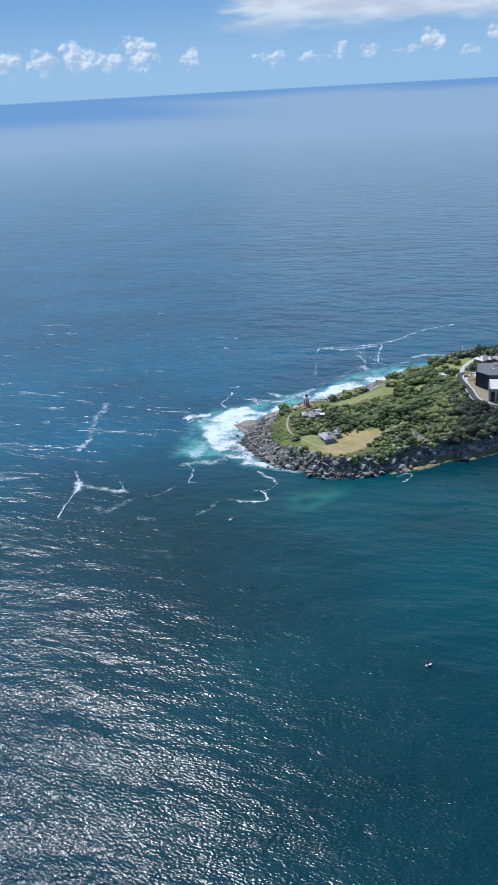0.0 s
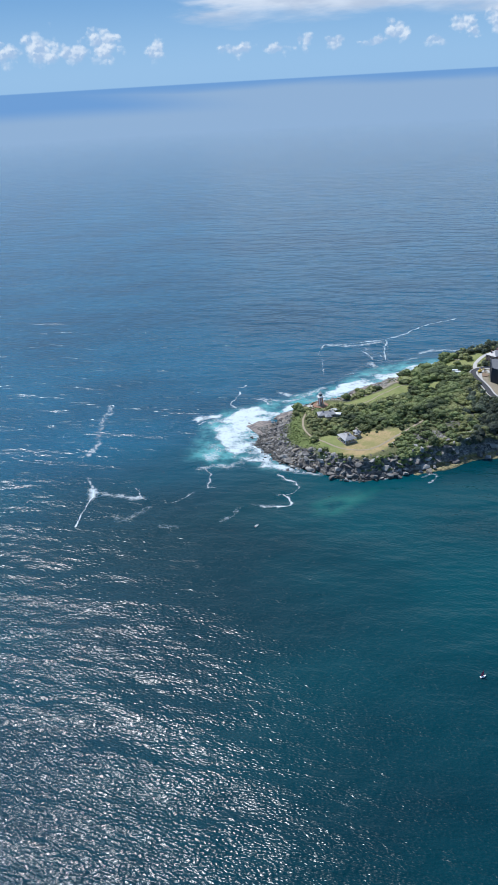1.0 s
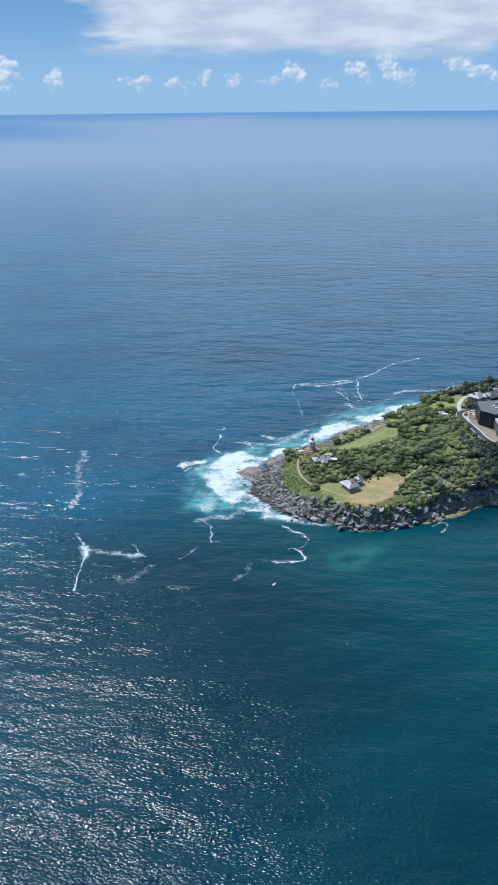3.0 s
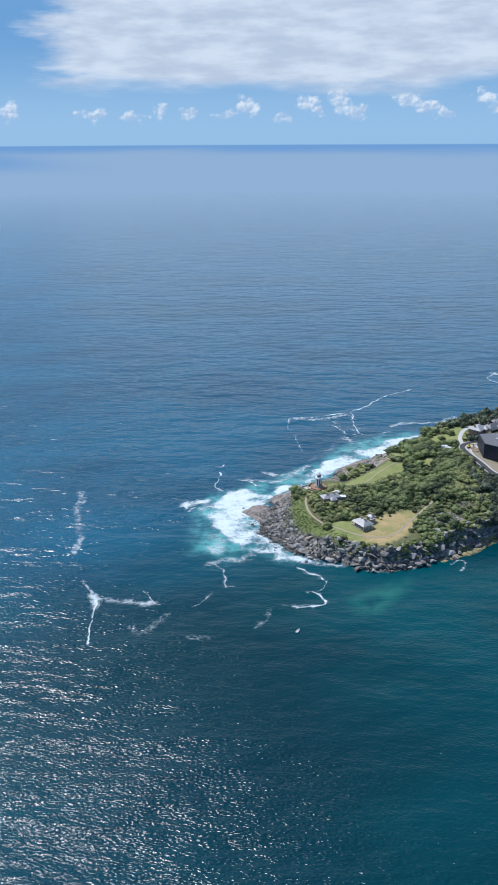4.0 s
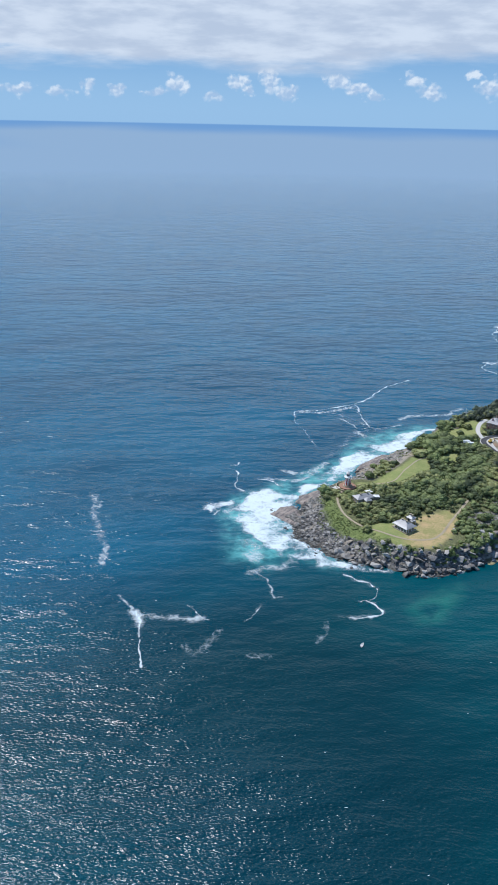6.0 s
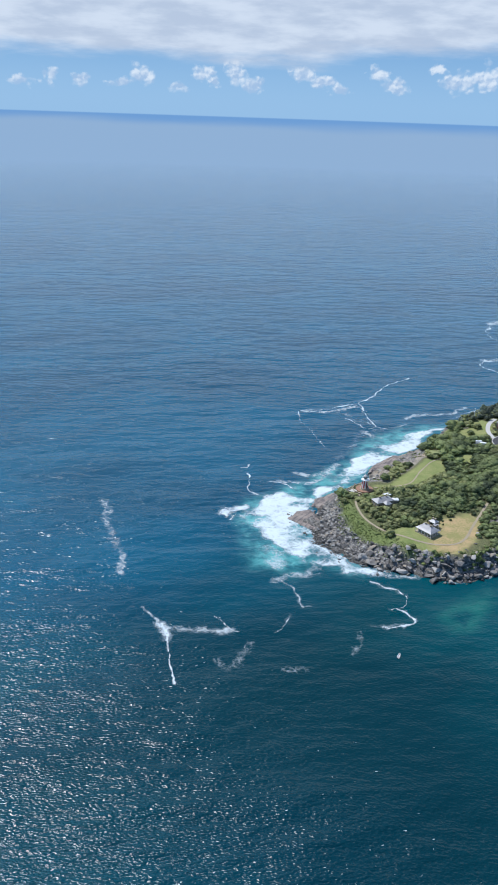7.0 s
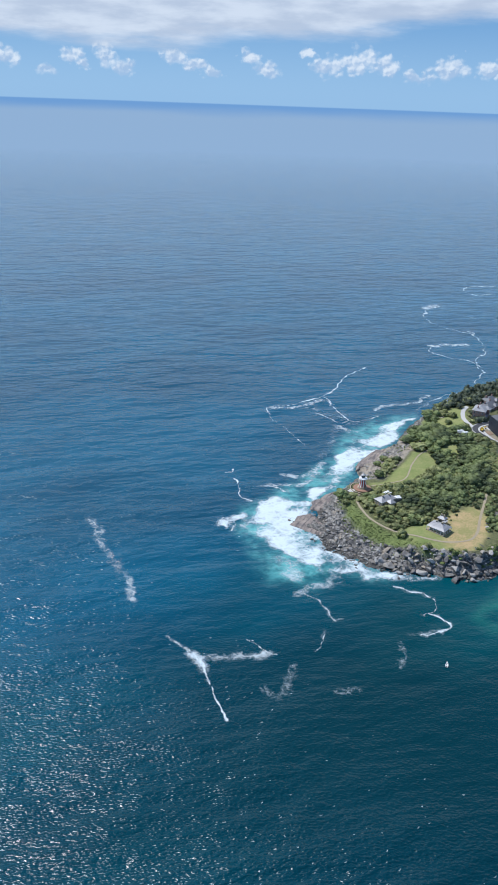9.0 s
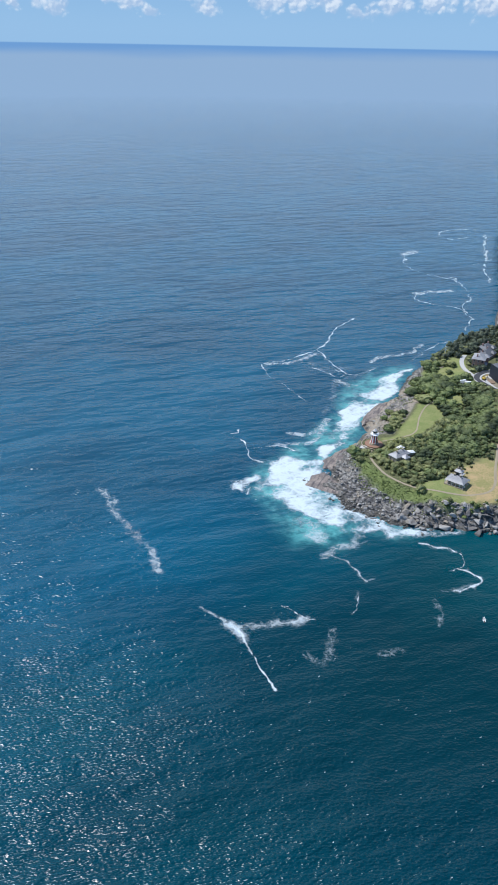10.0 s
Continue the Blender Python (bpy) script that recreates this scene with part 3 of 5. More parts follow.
def flat_rock(area, top, tilt):
    """A bare, nearly level bed of rock above the wash, stepped at its edge."""
    xs, ys = [p[0] for p in area], [p[1] for p in area]
    x0, y0 = sum(xs) / len(xs), sum(ys) / len(ys)

    def height(x, y):
        d = depth_in(x + 1.2 * fbm(x, y, 5, 3, 281), y + 1.2 * fbm(x, y, 5, 3, 287), area)
        bed = top + tilt * ((x - x0) * 0.6 + (y - y0) * 0.4) + 0.75 * fbm(x, y, 4.5, 4, 291)
        return -0.9 + (bed * 0.55 + 0.9) * smooth(d, -0.8, 0.2) + bed * 0.45 * smooth(d + fbm(x, y, 3, 2, 297), 0.8, 1.6)

    ob, _ = grid_mesh("rock_platform", np.arange(min(xs) - 2, max(xs) + 2, 0.6), np.arange(min(ys) - 2, max(ys) + 2, 0.6), height, BEDROCK, lambda x, y, z: z > -0.7, False)
    tagged(ob, "bare pinkish-tan sandstone platform washed by surf", "rock platform", kind="structure")


flat_rock(FLAT_A, 2.0, 0.07)
flat_rock(FLAT_B, 0.8, 0.05)
flat_rock(FLAT_C, 2.4, 0.03)

# ---- sea ----
def sea_axis(near0, near1, step, far):
    inner = np.arange(near0, near1 + step / 2, step)
    out = [1.12**k * step for k in range(1, 90)]
    reach = np.cumsum(out)
    reach = reach[reach < far]
    return np.concatenate([near0 - reach[::-1], inner, near1 + reach])


def swell(x, y):
    fade = 1 - smooth(np.hypot(x, y - 450), 600, 1500)
    return fade * (0.35 * fbm(x * 0.35, y, 16, 3, 71) + 0.12 * fbm(x * 0.6, y, 5, 2, 77)) - 0.05


MILK = [(-60, 492), (-56, 512), (-55, 540), (-38, 566), (-10, 575), (20, 590), (55, 606), (84, 640), (122, 650), (156, 648), (150, 632), (118, 613), (92, 600), (66, 590), (52, 572),
        (30, 557), (5, 550), (-16, 535), (-18, 510), (-22, 500), (-16, 486), (0, 464), (-10, 462), (-26, 480), (-45, 478)]
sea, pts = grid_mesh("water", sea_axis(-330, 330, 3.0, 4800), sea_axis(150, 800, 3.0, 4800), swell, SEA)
x, y, z = pts.T
jx, jy = x + 6 * fbm(x, y, 22, 3, 81), y + 6 * fbm(x, y, 22, 3, 85)
near = np.hypot(x, y - 450) < 1500
shore = depth_in(x, y, COAST)
give(sea, "milk", smooth(depth_in(jx, jy, MILK), -9, 9) * near)
give(sea, "reef", smooth(depth_in(jx, jy, [(13, 417), (27, 423), (38, 428), (53, 430), (40, 418), (31, 407), (21, 402), (13, 406)]), -5, 6) * smooth(fbm(x, y, 9, 3, 251), -0.6, 0.2) * 0.8)
give(sea, "harbour_water", 1 - smooth(y - 0.25 * x + 30 * fbm(x, y, 80, 3, 91), 410, 580))
tagged(sea, "blue-green ocean with wind ripples, swell and sun glitter", "sea", kind="structure")

# ---- foam on the water ----
def foam(name, label, x0, y0, x1, y1, cover, step=0.8, lift=0.14):
    ob, pts = grid_mesh(name, np.arange(x0, x1 + step, step), np.arange(y0, y1 + step, step), lambda x, y: swell(x, y) + lift, FOAM, lambda x, y, z: cover(x, y) > 0.02)
    give(ob, "cover", cover(pts[:, 0], pts[:, 1]))
    return tagged(ob, label, "foam", kind="stuff")


def foam_line(points, width, amount=0.9, wander=2.2, label="thin white line of drifting sea foam", step=0.6):
    line = rounded(points, 2)
    xs, ys = [p[0] for p in line], [p[1] for p in line]
    pad = 2 * width + wander + 3

    def cover(x, y):
        jx, jy = x + wander * fbm(x, y, 9, 3, 101), y + wander * fbm(x, y, 9, 3, 107)
        jx, jy = jx + 1.1 * fbm(x, y, 3.5, 2, 115), jy + 0.9 * fbm(x, y, 3.5, 2, 117)
        w = 0.40 * width * (0.7 + 0.9 * np.clip(fbm(x, y, 12, 2, 113), -0.55, 1))
        off = to_line(jx, jy, line)
        core = np.clip(1.15 - off / np.maximum(w, 0.25), 0, 1)
        veil = 0.66 * np.clip(1.1 - off / (1.7 * width), 0, 1) * smooth(fbm(x, y, 16, 2, 119), -0.6, 0.3)
        if amount < 0.65:
            return 1.08 * amount * np.clip(1.25 - off / (1.15 * width), 0, 1)
        return amount * np.maximum(core, veil)

    return foam("sea_foam", label, min(xs) - pad, min(ys) - pad, max(xs) + pad, max(ys) + pad, cover, step)


SURF = [(-50, 553), (-40, 557), (-29, 567), (-15, 568), (-4, 558), (4, 552), (-5, 536), (-10, 513), (-12, 498), (-5, 478), (5, 464), (30, 449), (15, 450), (0, 459), (-15, 467),
        (-27, 474), (-35, 484), (-42, 497), (-46, 512), (-51, 526), (-54, 540)]
SURF_HEAD = [(-63, 558), (-54, 562), (-47, 561), (-40, 561), (-42, 554), (-53, 550), (-60, 546)]
SURF_TAIL = [(-56, 520), (-60, 494), (-59, 480), (-48, 480), (-38, 488), (-43, 510)]
SURF_OCEAN = [(1, 552), (24, 562), (40, 572), (49, 575), (62, 588), (70, 593), (98, 605), (117, 617), (148, 637), (156, 642), (130, 641), (104, 637), (94, 646), (88, 657), (82, 650), (84, 630),
              (68, 612), (52, 605), (46, 594), (32, 588), (16, 578), (3, 565)]


def in_area(area, soft, seed, amount=1.0, broken=0.3):
    def cover(x, y):
        jx, jy = x + 4 * fbm(x, y, 14, 4, seed), y + 4 * fbm(x, y, 14, 4, seed + 5)
        return np.clip(amount * smooth(depth_in(jx, jy, area), -soft, soft) * (1 - broken + 2 * broken * (0.5 + fbm(x * 0.7 + y * 0.5, y - x * 0.3, 15, 4, seed + 9))), 0, 1)
    return cover


foam("surf_foam", "broken white surf washing over the rock shelf", -80, 440, 40, 590, in_area(SURF, 8, 121, 0.90, 0.45), 0.8)
foam("surf_foam", "crisp white patch of surf on a breaking swell", -75, 535, -30, 575, in_area(SURF_HEAD, 4, 125, 1.0, 0.35), 0.6)
foam("surf_foam", "thin streaks of foam trailing from the surf", -75, 465, -25, 530, in_area(SURF_TAIL, 7, 127, 0.55, 0.35), 0.8)
foam("surf_foam", "white surf and milky water along the ocean cliffs", -5, 540, 170, 665, in_area(SURF_OCEAN, 6, 131, 0.85, 0.6), 0.8)


def wash(x, y):
    d = depth_in(x + 2.5 * fbm(x, y, 7, 3, 141), y + 2.5 * fbm(x, y, 7, 3, 147), COAST)
    out = smooth(d, -3.2, -0.4) * (1 - smooth(d, 1.2, 2.5))
    return out * (0.68 + 0.27 * smooth(40 - x, 0, 50)) * smooth(fbm(x, y, 14, 2, 151), -0.8, -0.1)


foam("shore_foam", "thin white wash along the harbour boulders", -30, 434, 170, 500, wash, 0.8)

foam_line([(-128, 408), (-127, 420), (-125, 434), (-122.5, 444), (-124, 452)], 2.6, 1.0, 0.8, "bright wake-like streak of sea foam")
foam_line([(-124, 450), (-126, 458), (-130, 468)], 1.6, 0.6, 1.0)
foam_line([(-122, 447), (-112, 443.5), (-101, 439), (-93, 437)], 4.5, 0.6, 2.0)
foam_line([(-125, 452), (-123, 445), (-124, 438)], 4.2, 1.0, 0.8, "bright wake-like streak of sea foam")
foam_line([(-89, 435), (-92, 436), (-95, 442), (-98, 450)], 2.8, 0.85, 2.0)
foam_line([(-130, 590), (-133, 560), (-132, 538), (-133, 524)], 5.0, 0.55, 3.0, "faint patch of thin sea foam")
foam_line([(-131, 548), (-133, 530)], 5.0, 0.6, 3.0, "faint patch of thin sea foam")
foam_line([(-130, 520), (-135, 502)], 4.4, 0.62, 2.4)
foam_line([(-8, 457), (-2, 450), (3, 443), (4.5, 436), (-1, 430), (-9, 430)], 2.8, 0.85, 2.4)
foam_line([(-7, 430), (-1, 425), (0, 418), (-8, 415), (-25, 420)], 3.0, 0.9, 2.2)
foam_line([(-33, 417), (-35, 410), (-44, 404)], 3.0, 0.5, 2.5, "faint patch of thin sea foam")
foam_line([(-53, 470), (-50, 460), (-54, 447), (-48, 443)], 3.6, 0.72, 2.6)
foam_line([(-60, 441), (-64, 435), (-72, 429)], 2.4, 0.8, 1.2)
foam_line([(-106, 418), (-104, 409), (-98, 411), (-87, 424)], 4.5, 0.48, 3.0, "faint patch of thin sea foam")
foam_line([(-78, 402), (-70, 400)], 4.0, 0.5, 2.0, "faint patch of thin sea foam")
foam_line([(82, 440), (88, 446), (92, 440), (84, 433)], 1.5, 0.6, 1.0)
far_line = "long white foam line drifting off the ocean cliffs"
foam_line([(194, 766), (166, 753), (148, 740), (133, 726), (114, 713), (98, 710), (73, 706), (56, 710), (49, 694)], 2.8, 1.0, 2.0, far_line)
foam_line([(48, 694), (47, 668), (46, 645), (43, 630)], 1.8, 0.75, 2.0, far_line)
foam_line([(114, 713), (106, 690), (103, 672), (101, 657)], 3.0, 0.9, 2.5, far_line)
foam_line([(130, 655), (112, 655), (101, 656), (90, 657), (87, 676), (84, 688)], 2.4, 0.85, 2.5, far_line)
foam_line([(100, 712), (92, 692), (80, 680), (110, 668)], 6.0, 0.45, 4.0, "faint veil of thin sea foam")
foam_line([(74, 706), (88, 694), (96, 678), (101, 660)], 1.6, 0.8, 3.0, far_line)
foam_line([(100, 711), (112, 696), (106, 676)], 1.6, 0.75, 3.0, far_line)
foam_line([(60, 706), (80, 700), (108, 706)], 4.0, 0.6, 3.0, "faint veil of thin sea foam")
foam_line([(-64, 552), (-58, 560), (-52, 552), (-60, 544)], 4.0, 0.85, 2.0)
foam_line([(-58, 470), (-48, 476), (-36, 470), (-30, 478)], 6.0, 0.58, 3.0, "faint veil of thin sea foam")
foam_line([(-10, 585), (8, 576), (22, 584), (40, 600)], 5.0, 0.62, 3.0, "faint veil of thin sea foam")
foam_line([(40, 606), (60, 622), (72, 640), (95, 652), (130, 656)], 5.0, 0.48, 4.0, "faint veil of thin sea foam")
foam_line([(-29, 614), (-25, 612), (-22, 616)], 5.0, 0.95, 1.5)
foam_line([(-27, 603), (-30, 592), (-36, 580), (-31, 571)], 4.6, 0.95, 1.5)
foam_line([(-30, 590), (-9, 584), (-6, 573)], 4.0, 0.9, 1.5)
foam_line([(5, 596), (14, 586), (26, 592)], 3.5, 0.6, 2.0)
foam_line([(136, 668), (150, 676), (172, 668), (200, 678)], 4.5, 0.62, 3.0)
foam_line([(168, 656), (186, 664), (206, 672), (232, 676), (262, 672)], 4.0, 0.75, 3.0, "white wash below the ocean cliffs")
foam_line([(330, 790), (311, 798), (287, 790), (284, 778), (289, 760), (304, 742), (300, 728)], 3.4, 0.85, 3.0, far_line)
foam_line([(300, 797), (318, 796), (338, 788)], 9.0, 0.62, 4.0, "pale patch of foam over a breaking swell")
foam_line([(426, 932), (397, 926), (370, 897), (359, 866), (366, 831), (374, 815)], 4.5, 0.8, 3.0, far_line)
foam_line([(398, 928), (424, 936)], 10.0, 0.62, 4.0, "pale patch of foam over a breaking swell")
foam_line([(596, 985), (553, 1006), (523, 1003), (503, 960), (540, 962)], 6.0, 0.85, 4.0, far_line, 1.0)
foam_line([(424, 876), (430, 852), (476, 860)], 4.5, 0.75, 3.0, far_line)
foam_line([(378, 826), (352, 772), (330, 752), (309, 739), (298, 722), (284, 704), (262, 690)], 7.0, 0.75, 5.0, far_line)
foam_line([(400, 790), (425, 822), (480, 872), (525, 915), (570, 960)], 9.0, 0.85, 5.0, "white surf below the distant cliffs", 1.2)

# whitecaps and small crests, joined; many flecks stand in for sun glints
def whitecaps():
    rng = np.random.default_rng(5)
    verts, faces, cover = [], [], []
    for _ in range(4000):
        x, y = rng.uniform(-400, 60), rng.uniform(140, 560)
        if rng.random() > 0.04 + 0.5 * (x < -80 + 0.3 * (400 - y)) or depth_in(np.array(x), np.array(y), COAST) > -12:
            continue
        w, h, a = 0.22 + 0.6 * rng.random() ** 3, rng.uniform(0.07, 0.16), rng.uniform(-0.5, 0.3)
        k, z = len(verts), float(swell(np.array(x), np.array(y))) + 0.16
        for u in (-1, -0.4, 0.4, 1):
            for v in (-1, 1):
                r = h * (1 - u * u * 0.85) * v
                verts.append((x + u * w * math.cos(a) - r * math.sin(a), y + u * w * math.sin(a) + r * math.cos(a) + 0.3 * u * u, z))
        faces += [(k, k + 2, k + 3, k + 1), (k + 2, k + 4, k + 5, k + 3), (k + 4, k + 6, k + 7, k + 5)]
        cover += [rng.uniform(0.6, 1.0)] * 8
    ob = mesh_object("whitecaps", verts, faces, FOAM)
    give(ob, "cover", cover)
    tagged(ob, "scattered small whitecaps and painted sun glints on wind waves", "whitecaps", kind="stuff")


whitecaps()

# ---- boulders ----
def boulder_mesh(seed):
    rng = random.Random(seed)
    bm = bmesh.new()
    for _ in range(11):
        v = Vector((rng.uniform(-1, 1), rng.uniform(-1, 1), rng.uniform(-1, 1)))
        v = v.normalized() * rng.uniform(0.8, 1.0) if v.length > 0.3 else v * 2
        bm.verts.new((v.x, v.y * rng.uniform(0.7, 0.95), v.z * 0.55))
    bmesh.ops.convex_hull(bm, input=bm.verts)
    bmesh.ops.delete(bm, geom=[v for v in bm.verts if not v.link_faces], context="VERTS")
    bmesh.ops.bevel(bm, geom=bm.edges[:], offset=0.035, segments=1, affect="EDGES")
    me = bpy.data.meshes.new("boulder")
    bm.to_mesh(me)
    bm.free()
    me.materials.append(ROCK)
    return me


BOULDERS = [boulder_mesh(k) for k in range(10)]


def mesh_arrays(me):
    me.calc_loop_triangles()
    co, tri = np.empty(len(me.vertices) * 3), np.empty(len(me.loop_triangles) * 3, np.int32)
    me.vertices.foreach_get("co", co), me.loop_triangles.foreach_get("vertices", tri)
    return co.reshape(-1, 3), tri.reshape(-1, 3)


def joined(name, pieces, mat, label, category, tones=None):
    """Many small pieces, given as arrays of corners and faces, as one mesh."""
    counts = np.cumsum([0] + [len(v) for v, _ in pieces])
    verts = np.concatenate([v for v, _ in pieces])
    faces = np.concatenate([f + c for (_, f), c in zip(pieces, counts)])
    k = faces.shape[1]
    me = bpy.data.meshes.new(name)
    me.vertices.add(len(verts)), me.loops.add(faces.size), me.polygons.add(len(faces))
    me.vertices.foreach_set("co", verts.ravel())
    me.loops.foreach_set("vertex_index", faces.ravel().astype(np.int32))
    me.polygons.foreach_set("loop_start", np.arange(0, faces.size, k, dtype=np.int32))
    me.materials.append(mat)
    me.update(calc_edges=True)
    ob = tagged(new(name, me), label, category, kind="stuff")
    if tones is not None:
        give(ob, "tone", np.repeat(tones, np.diff(counts)))
    return ob


def height_at(x, y):
    return land_height(np.asarray(x, float), np.asarray(y, float))[0]


def place_boulders():
    rng = np.random.default_rng(11)
    x, y = rng.uniform(-26, 170, 30000), rng.uniform(436, 640, 30000)
    z, d, reach = land_height(x, y)
    harbour = y - x * 0.3 < 480
    size = np.where(harbour & (x > -2), 0.55 + 3.9 * rng.random(30000) ** 3.2, 0.45 + 1.6 * rng.random(30000) ** 3)
    ocean = y - x * 0.45 > 536
    want = np.where(d < 0, 0.12, 1.0) * np.where(ocean, 0.16, 1.0) * np.where(x > 110, 0.7, 1.0) * smooth(fbm(x, y, 9, 2, 161), -0.9, -0.2)
    for flat in FLATS:
        want = want * (depth_in(x, y, flat) < 0.3)
    swash = (d <= -0.5) & (d > -11) & (x < 6) & (y < 545) & (rng.random(30000) < 0.05)
    ok = swash | ((d > -2.5) & (d < reach * 0.92) & (rng.random(30000) < want) & (z < 11))
    x, y, z, size = x[ok], y[ok], z[ok], size[ok]
    order = np.argsort(-size)
    kept = []
    cells = {}
    for k in order:
        key = (int(x[k] // 3), int(y[k] // 3))
        near = [j for a in (-1, 0, 1) for b in (-1, 0, 1) for j in cells.get((key[0] + a, key[1] + b), ())]
        if all((x[k] - x[j]) ** 2 + (y[k] - y[j]) ** 2 > (0.46 * (size[k] + size[j])) ** 2 for j in near):
            kept.append(k)
            cells.setdefault(key, []).append(k)
    pieces = []
    shapes = [mesh_arrays(me) for me in BOULDERS]
    for n, k in enumerate(kept):
        s = size[k]
        m = pose(x[k], y[k], max(z[k], -0.35) + 0.2 * s, rng.uniform(-22, 22), rng.uniform(-22, 22), rng.uniform(0, 360)) @ Matrix.Diagonal((s, s * rng.uniform(0.7, 1), s * rng.uniform(0.7, 1.05), 1))
        if n < 300:
            ob = new("boulder", BOULDERS[n % 10])
            ob.matrix_world = m
            tagged(ob, "large angular grey-brown sandstone boulder on the shore" if s > 1.5 else "angular grey-brown sandstone boulder on the shore", "boulder", "shore boulders")
        else:
            v, f = shapes[n % 10]
            a = np.array(m)
            pieces.append((v @ a[:3, :3].T + a[:3, 3], f))
    joined("shore_rubble", pieces, ROCK, "dense rubble of small sandstone rocks along the shore", "rocks")


place_boulders()


# ---- scrub and trees ----
def crown_arrays(rng, radius, height, lobes, leaves, leaf, sides=9, rows=4):
    """Overlapping lumpy mounds of foliage with loose leaves on the outside; returns corners and quads."""
    verts, quads = [], []
    k = 0
    for n in range(lobes):
        a, r = rng.uniform(0, 6.283), (0 if n == 0 else radius * rng.uniform(0.42, 0.82))
        centre = np.array([r * math.cos(a), r * math.sin(a), height * rng.uniform(0.42, 0.66) * (1.0 if n == 0 else rng.uniform(0.6, 1.0))])
        size = np.array([radius, radius, height * 0.5]) * (rng.uniform(0.30, 0.46) if n else 0.74)
        m = leaves // lobes
        out = rng.normal(size=(m, 3))
        out[:, 2] = np.abs(out[:, 2]) * 1.1 - 0.35
        out /= np.linalg.norm(out, axis=1, keepdims=True)
        at = centre + out * size * rng.uniform(0.86, 1.20, (m, 1))
        face = out + rng.normal(scale=0.4, size=(m, 3))
        face /= np.linalg.norm(face, axis=1, keepdims=True)
        side = np.cross(face, rng.normal(size=(m, 3)))
        side /= np.linalg.norm(side, axis=1, keepdims=True) + 1e-9
        up = np.cross(face, side)
        s = leaf * rng.uniform(0.6, 1.25, (m, 1))
        corners = np.stack([at - side * s, at - up * s * 0.6 + face * s * 0.15, at + side * s, at + up * s * 0.6 + face * s * 0.15], 1)
        verts.append(corners.reshape(-1, 3))
        quads.append(np.arange(m * 4).reshape(-1, 4) + k)
        k += m * 4
        ring = []
        for q in range(rows + 1):
            tilt = math.radians(-40 + 118 * q / rows)
            for b in range(sides):
                w = rng.uniform(0.64, 1.10)
                turn = (b + 0.5 * (q % 2)) * 2 * math.pi / sides
                ring.append(centre + size * w * np.array([math.cos(tilt) * math.cos(turn), math.cos(tilt) * math.sin(turn), math.sin(tilt)]))
        verts.append(np.array(ring))
        quads.append(np.array([(k + q * sides + b, k + q * sides + (b + 1) % sides, k + (q + 1) * sides + (b + 1) % sides, k + (q + 1) * sides + b) for q in range(rows) for b in range(sides)]
                              + [(k + rows * sides, k + rows * sides + sides // 3, k + rows * sides + sides // 2, k + rows * sides + sides - 2)]))
        k += (rows + 1) * sides
    return np.concatenate(verts), np.concatenate(quads)


def trunk_bmesh(rng, height, radius):
    bm = bmesh.new()

    def limb(a, b, r0, r1):
        d = b - a
        m = Matrix.Translation((a + b) / 2) @ d.to_track_quat("Z", "Y").to_matrix().to_4x4()
        bmesh.ops.create_cone(bm, cap_ends=True, segments=6, radius1=r0, radius2=r1, depth=d.length, matrix=m)

    fork = Vector((rng.uniform(-0.2, 0.2), rng.uniform(-0.2, 0.2), height * 0.35))
    limb(Vector((0, 0, -0.6)), fork, 0.16, 0.12)
    for n in range(4):
        a = n * 1.57 + rng.uniform(-0.4, 0.4)
        limb(fork, Vector((radius * 0.5 * math.cos(a), radius * 0.5 * math.sin(a), height * rng.uniform(0.55, 0.75))), 0.10, 0.04)
    return bm


def tree_kinds():
    rng = np.random.default_rng(23)
    kinds = []
    for n, (radius, height, mat, label) in enumerate([
        (2.9, 3.8, LEAF, "dense dark green coastal scrub tree"), (2.4, 3.0, LEAF, "low rounded green coastal shrub tree"), (3.7, 4.8, LEAF, "broad green coastal banksia tree"),
        (2.8, 4.2, LEAF_OLIVE, "olive-brown coastal tea tree"), (3.4, 3.6, LEAF_OLIVE, "spreading olive-green coastal tree"), (3.0, 5.8, LEAF_GREY, "tall grey-green she-oak tree"), (2.4, 5.0, LEAF_GREY, "narrow grey-green she-oak tree")]):
        v, q = crown_arrays(rng, radius, height, 9, 420, 0.30)
        base = new("tree")
        part("trunk", trunk_bmesh(rng, height, radius), BARK, base)
        mesh_object("crown", v, q, mat, base)
        tagged(base, label, "tree", "trees on the headland")
        kinds.append((base, v, q, mat, radius))
    return kinds


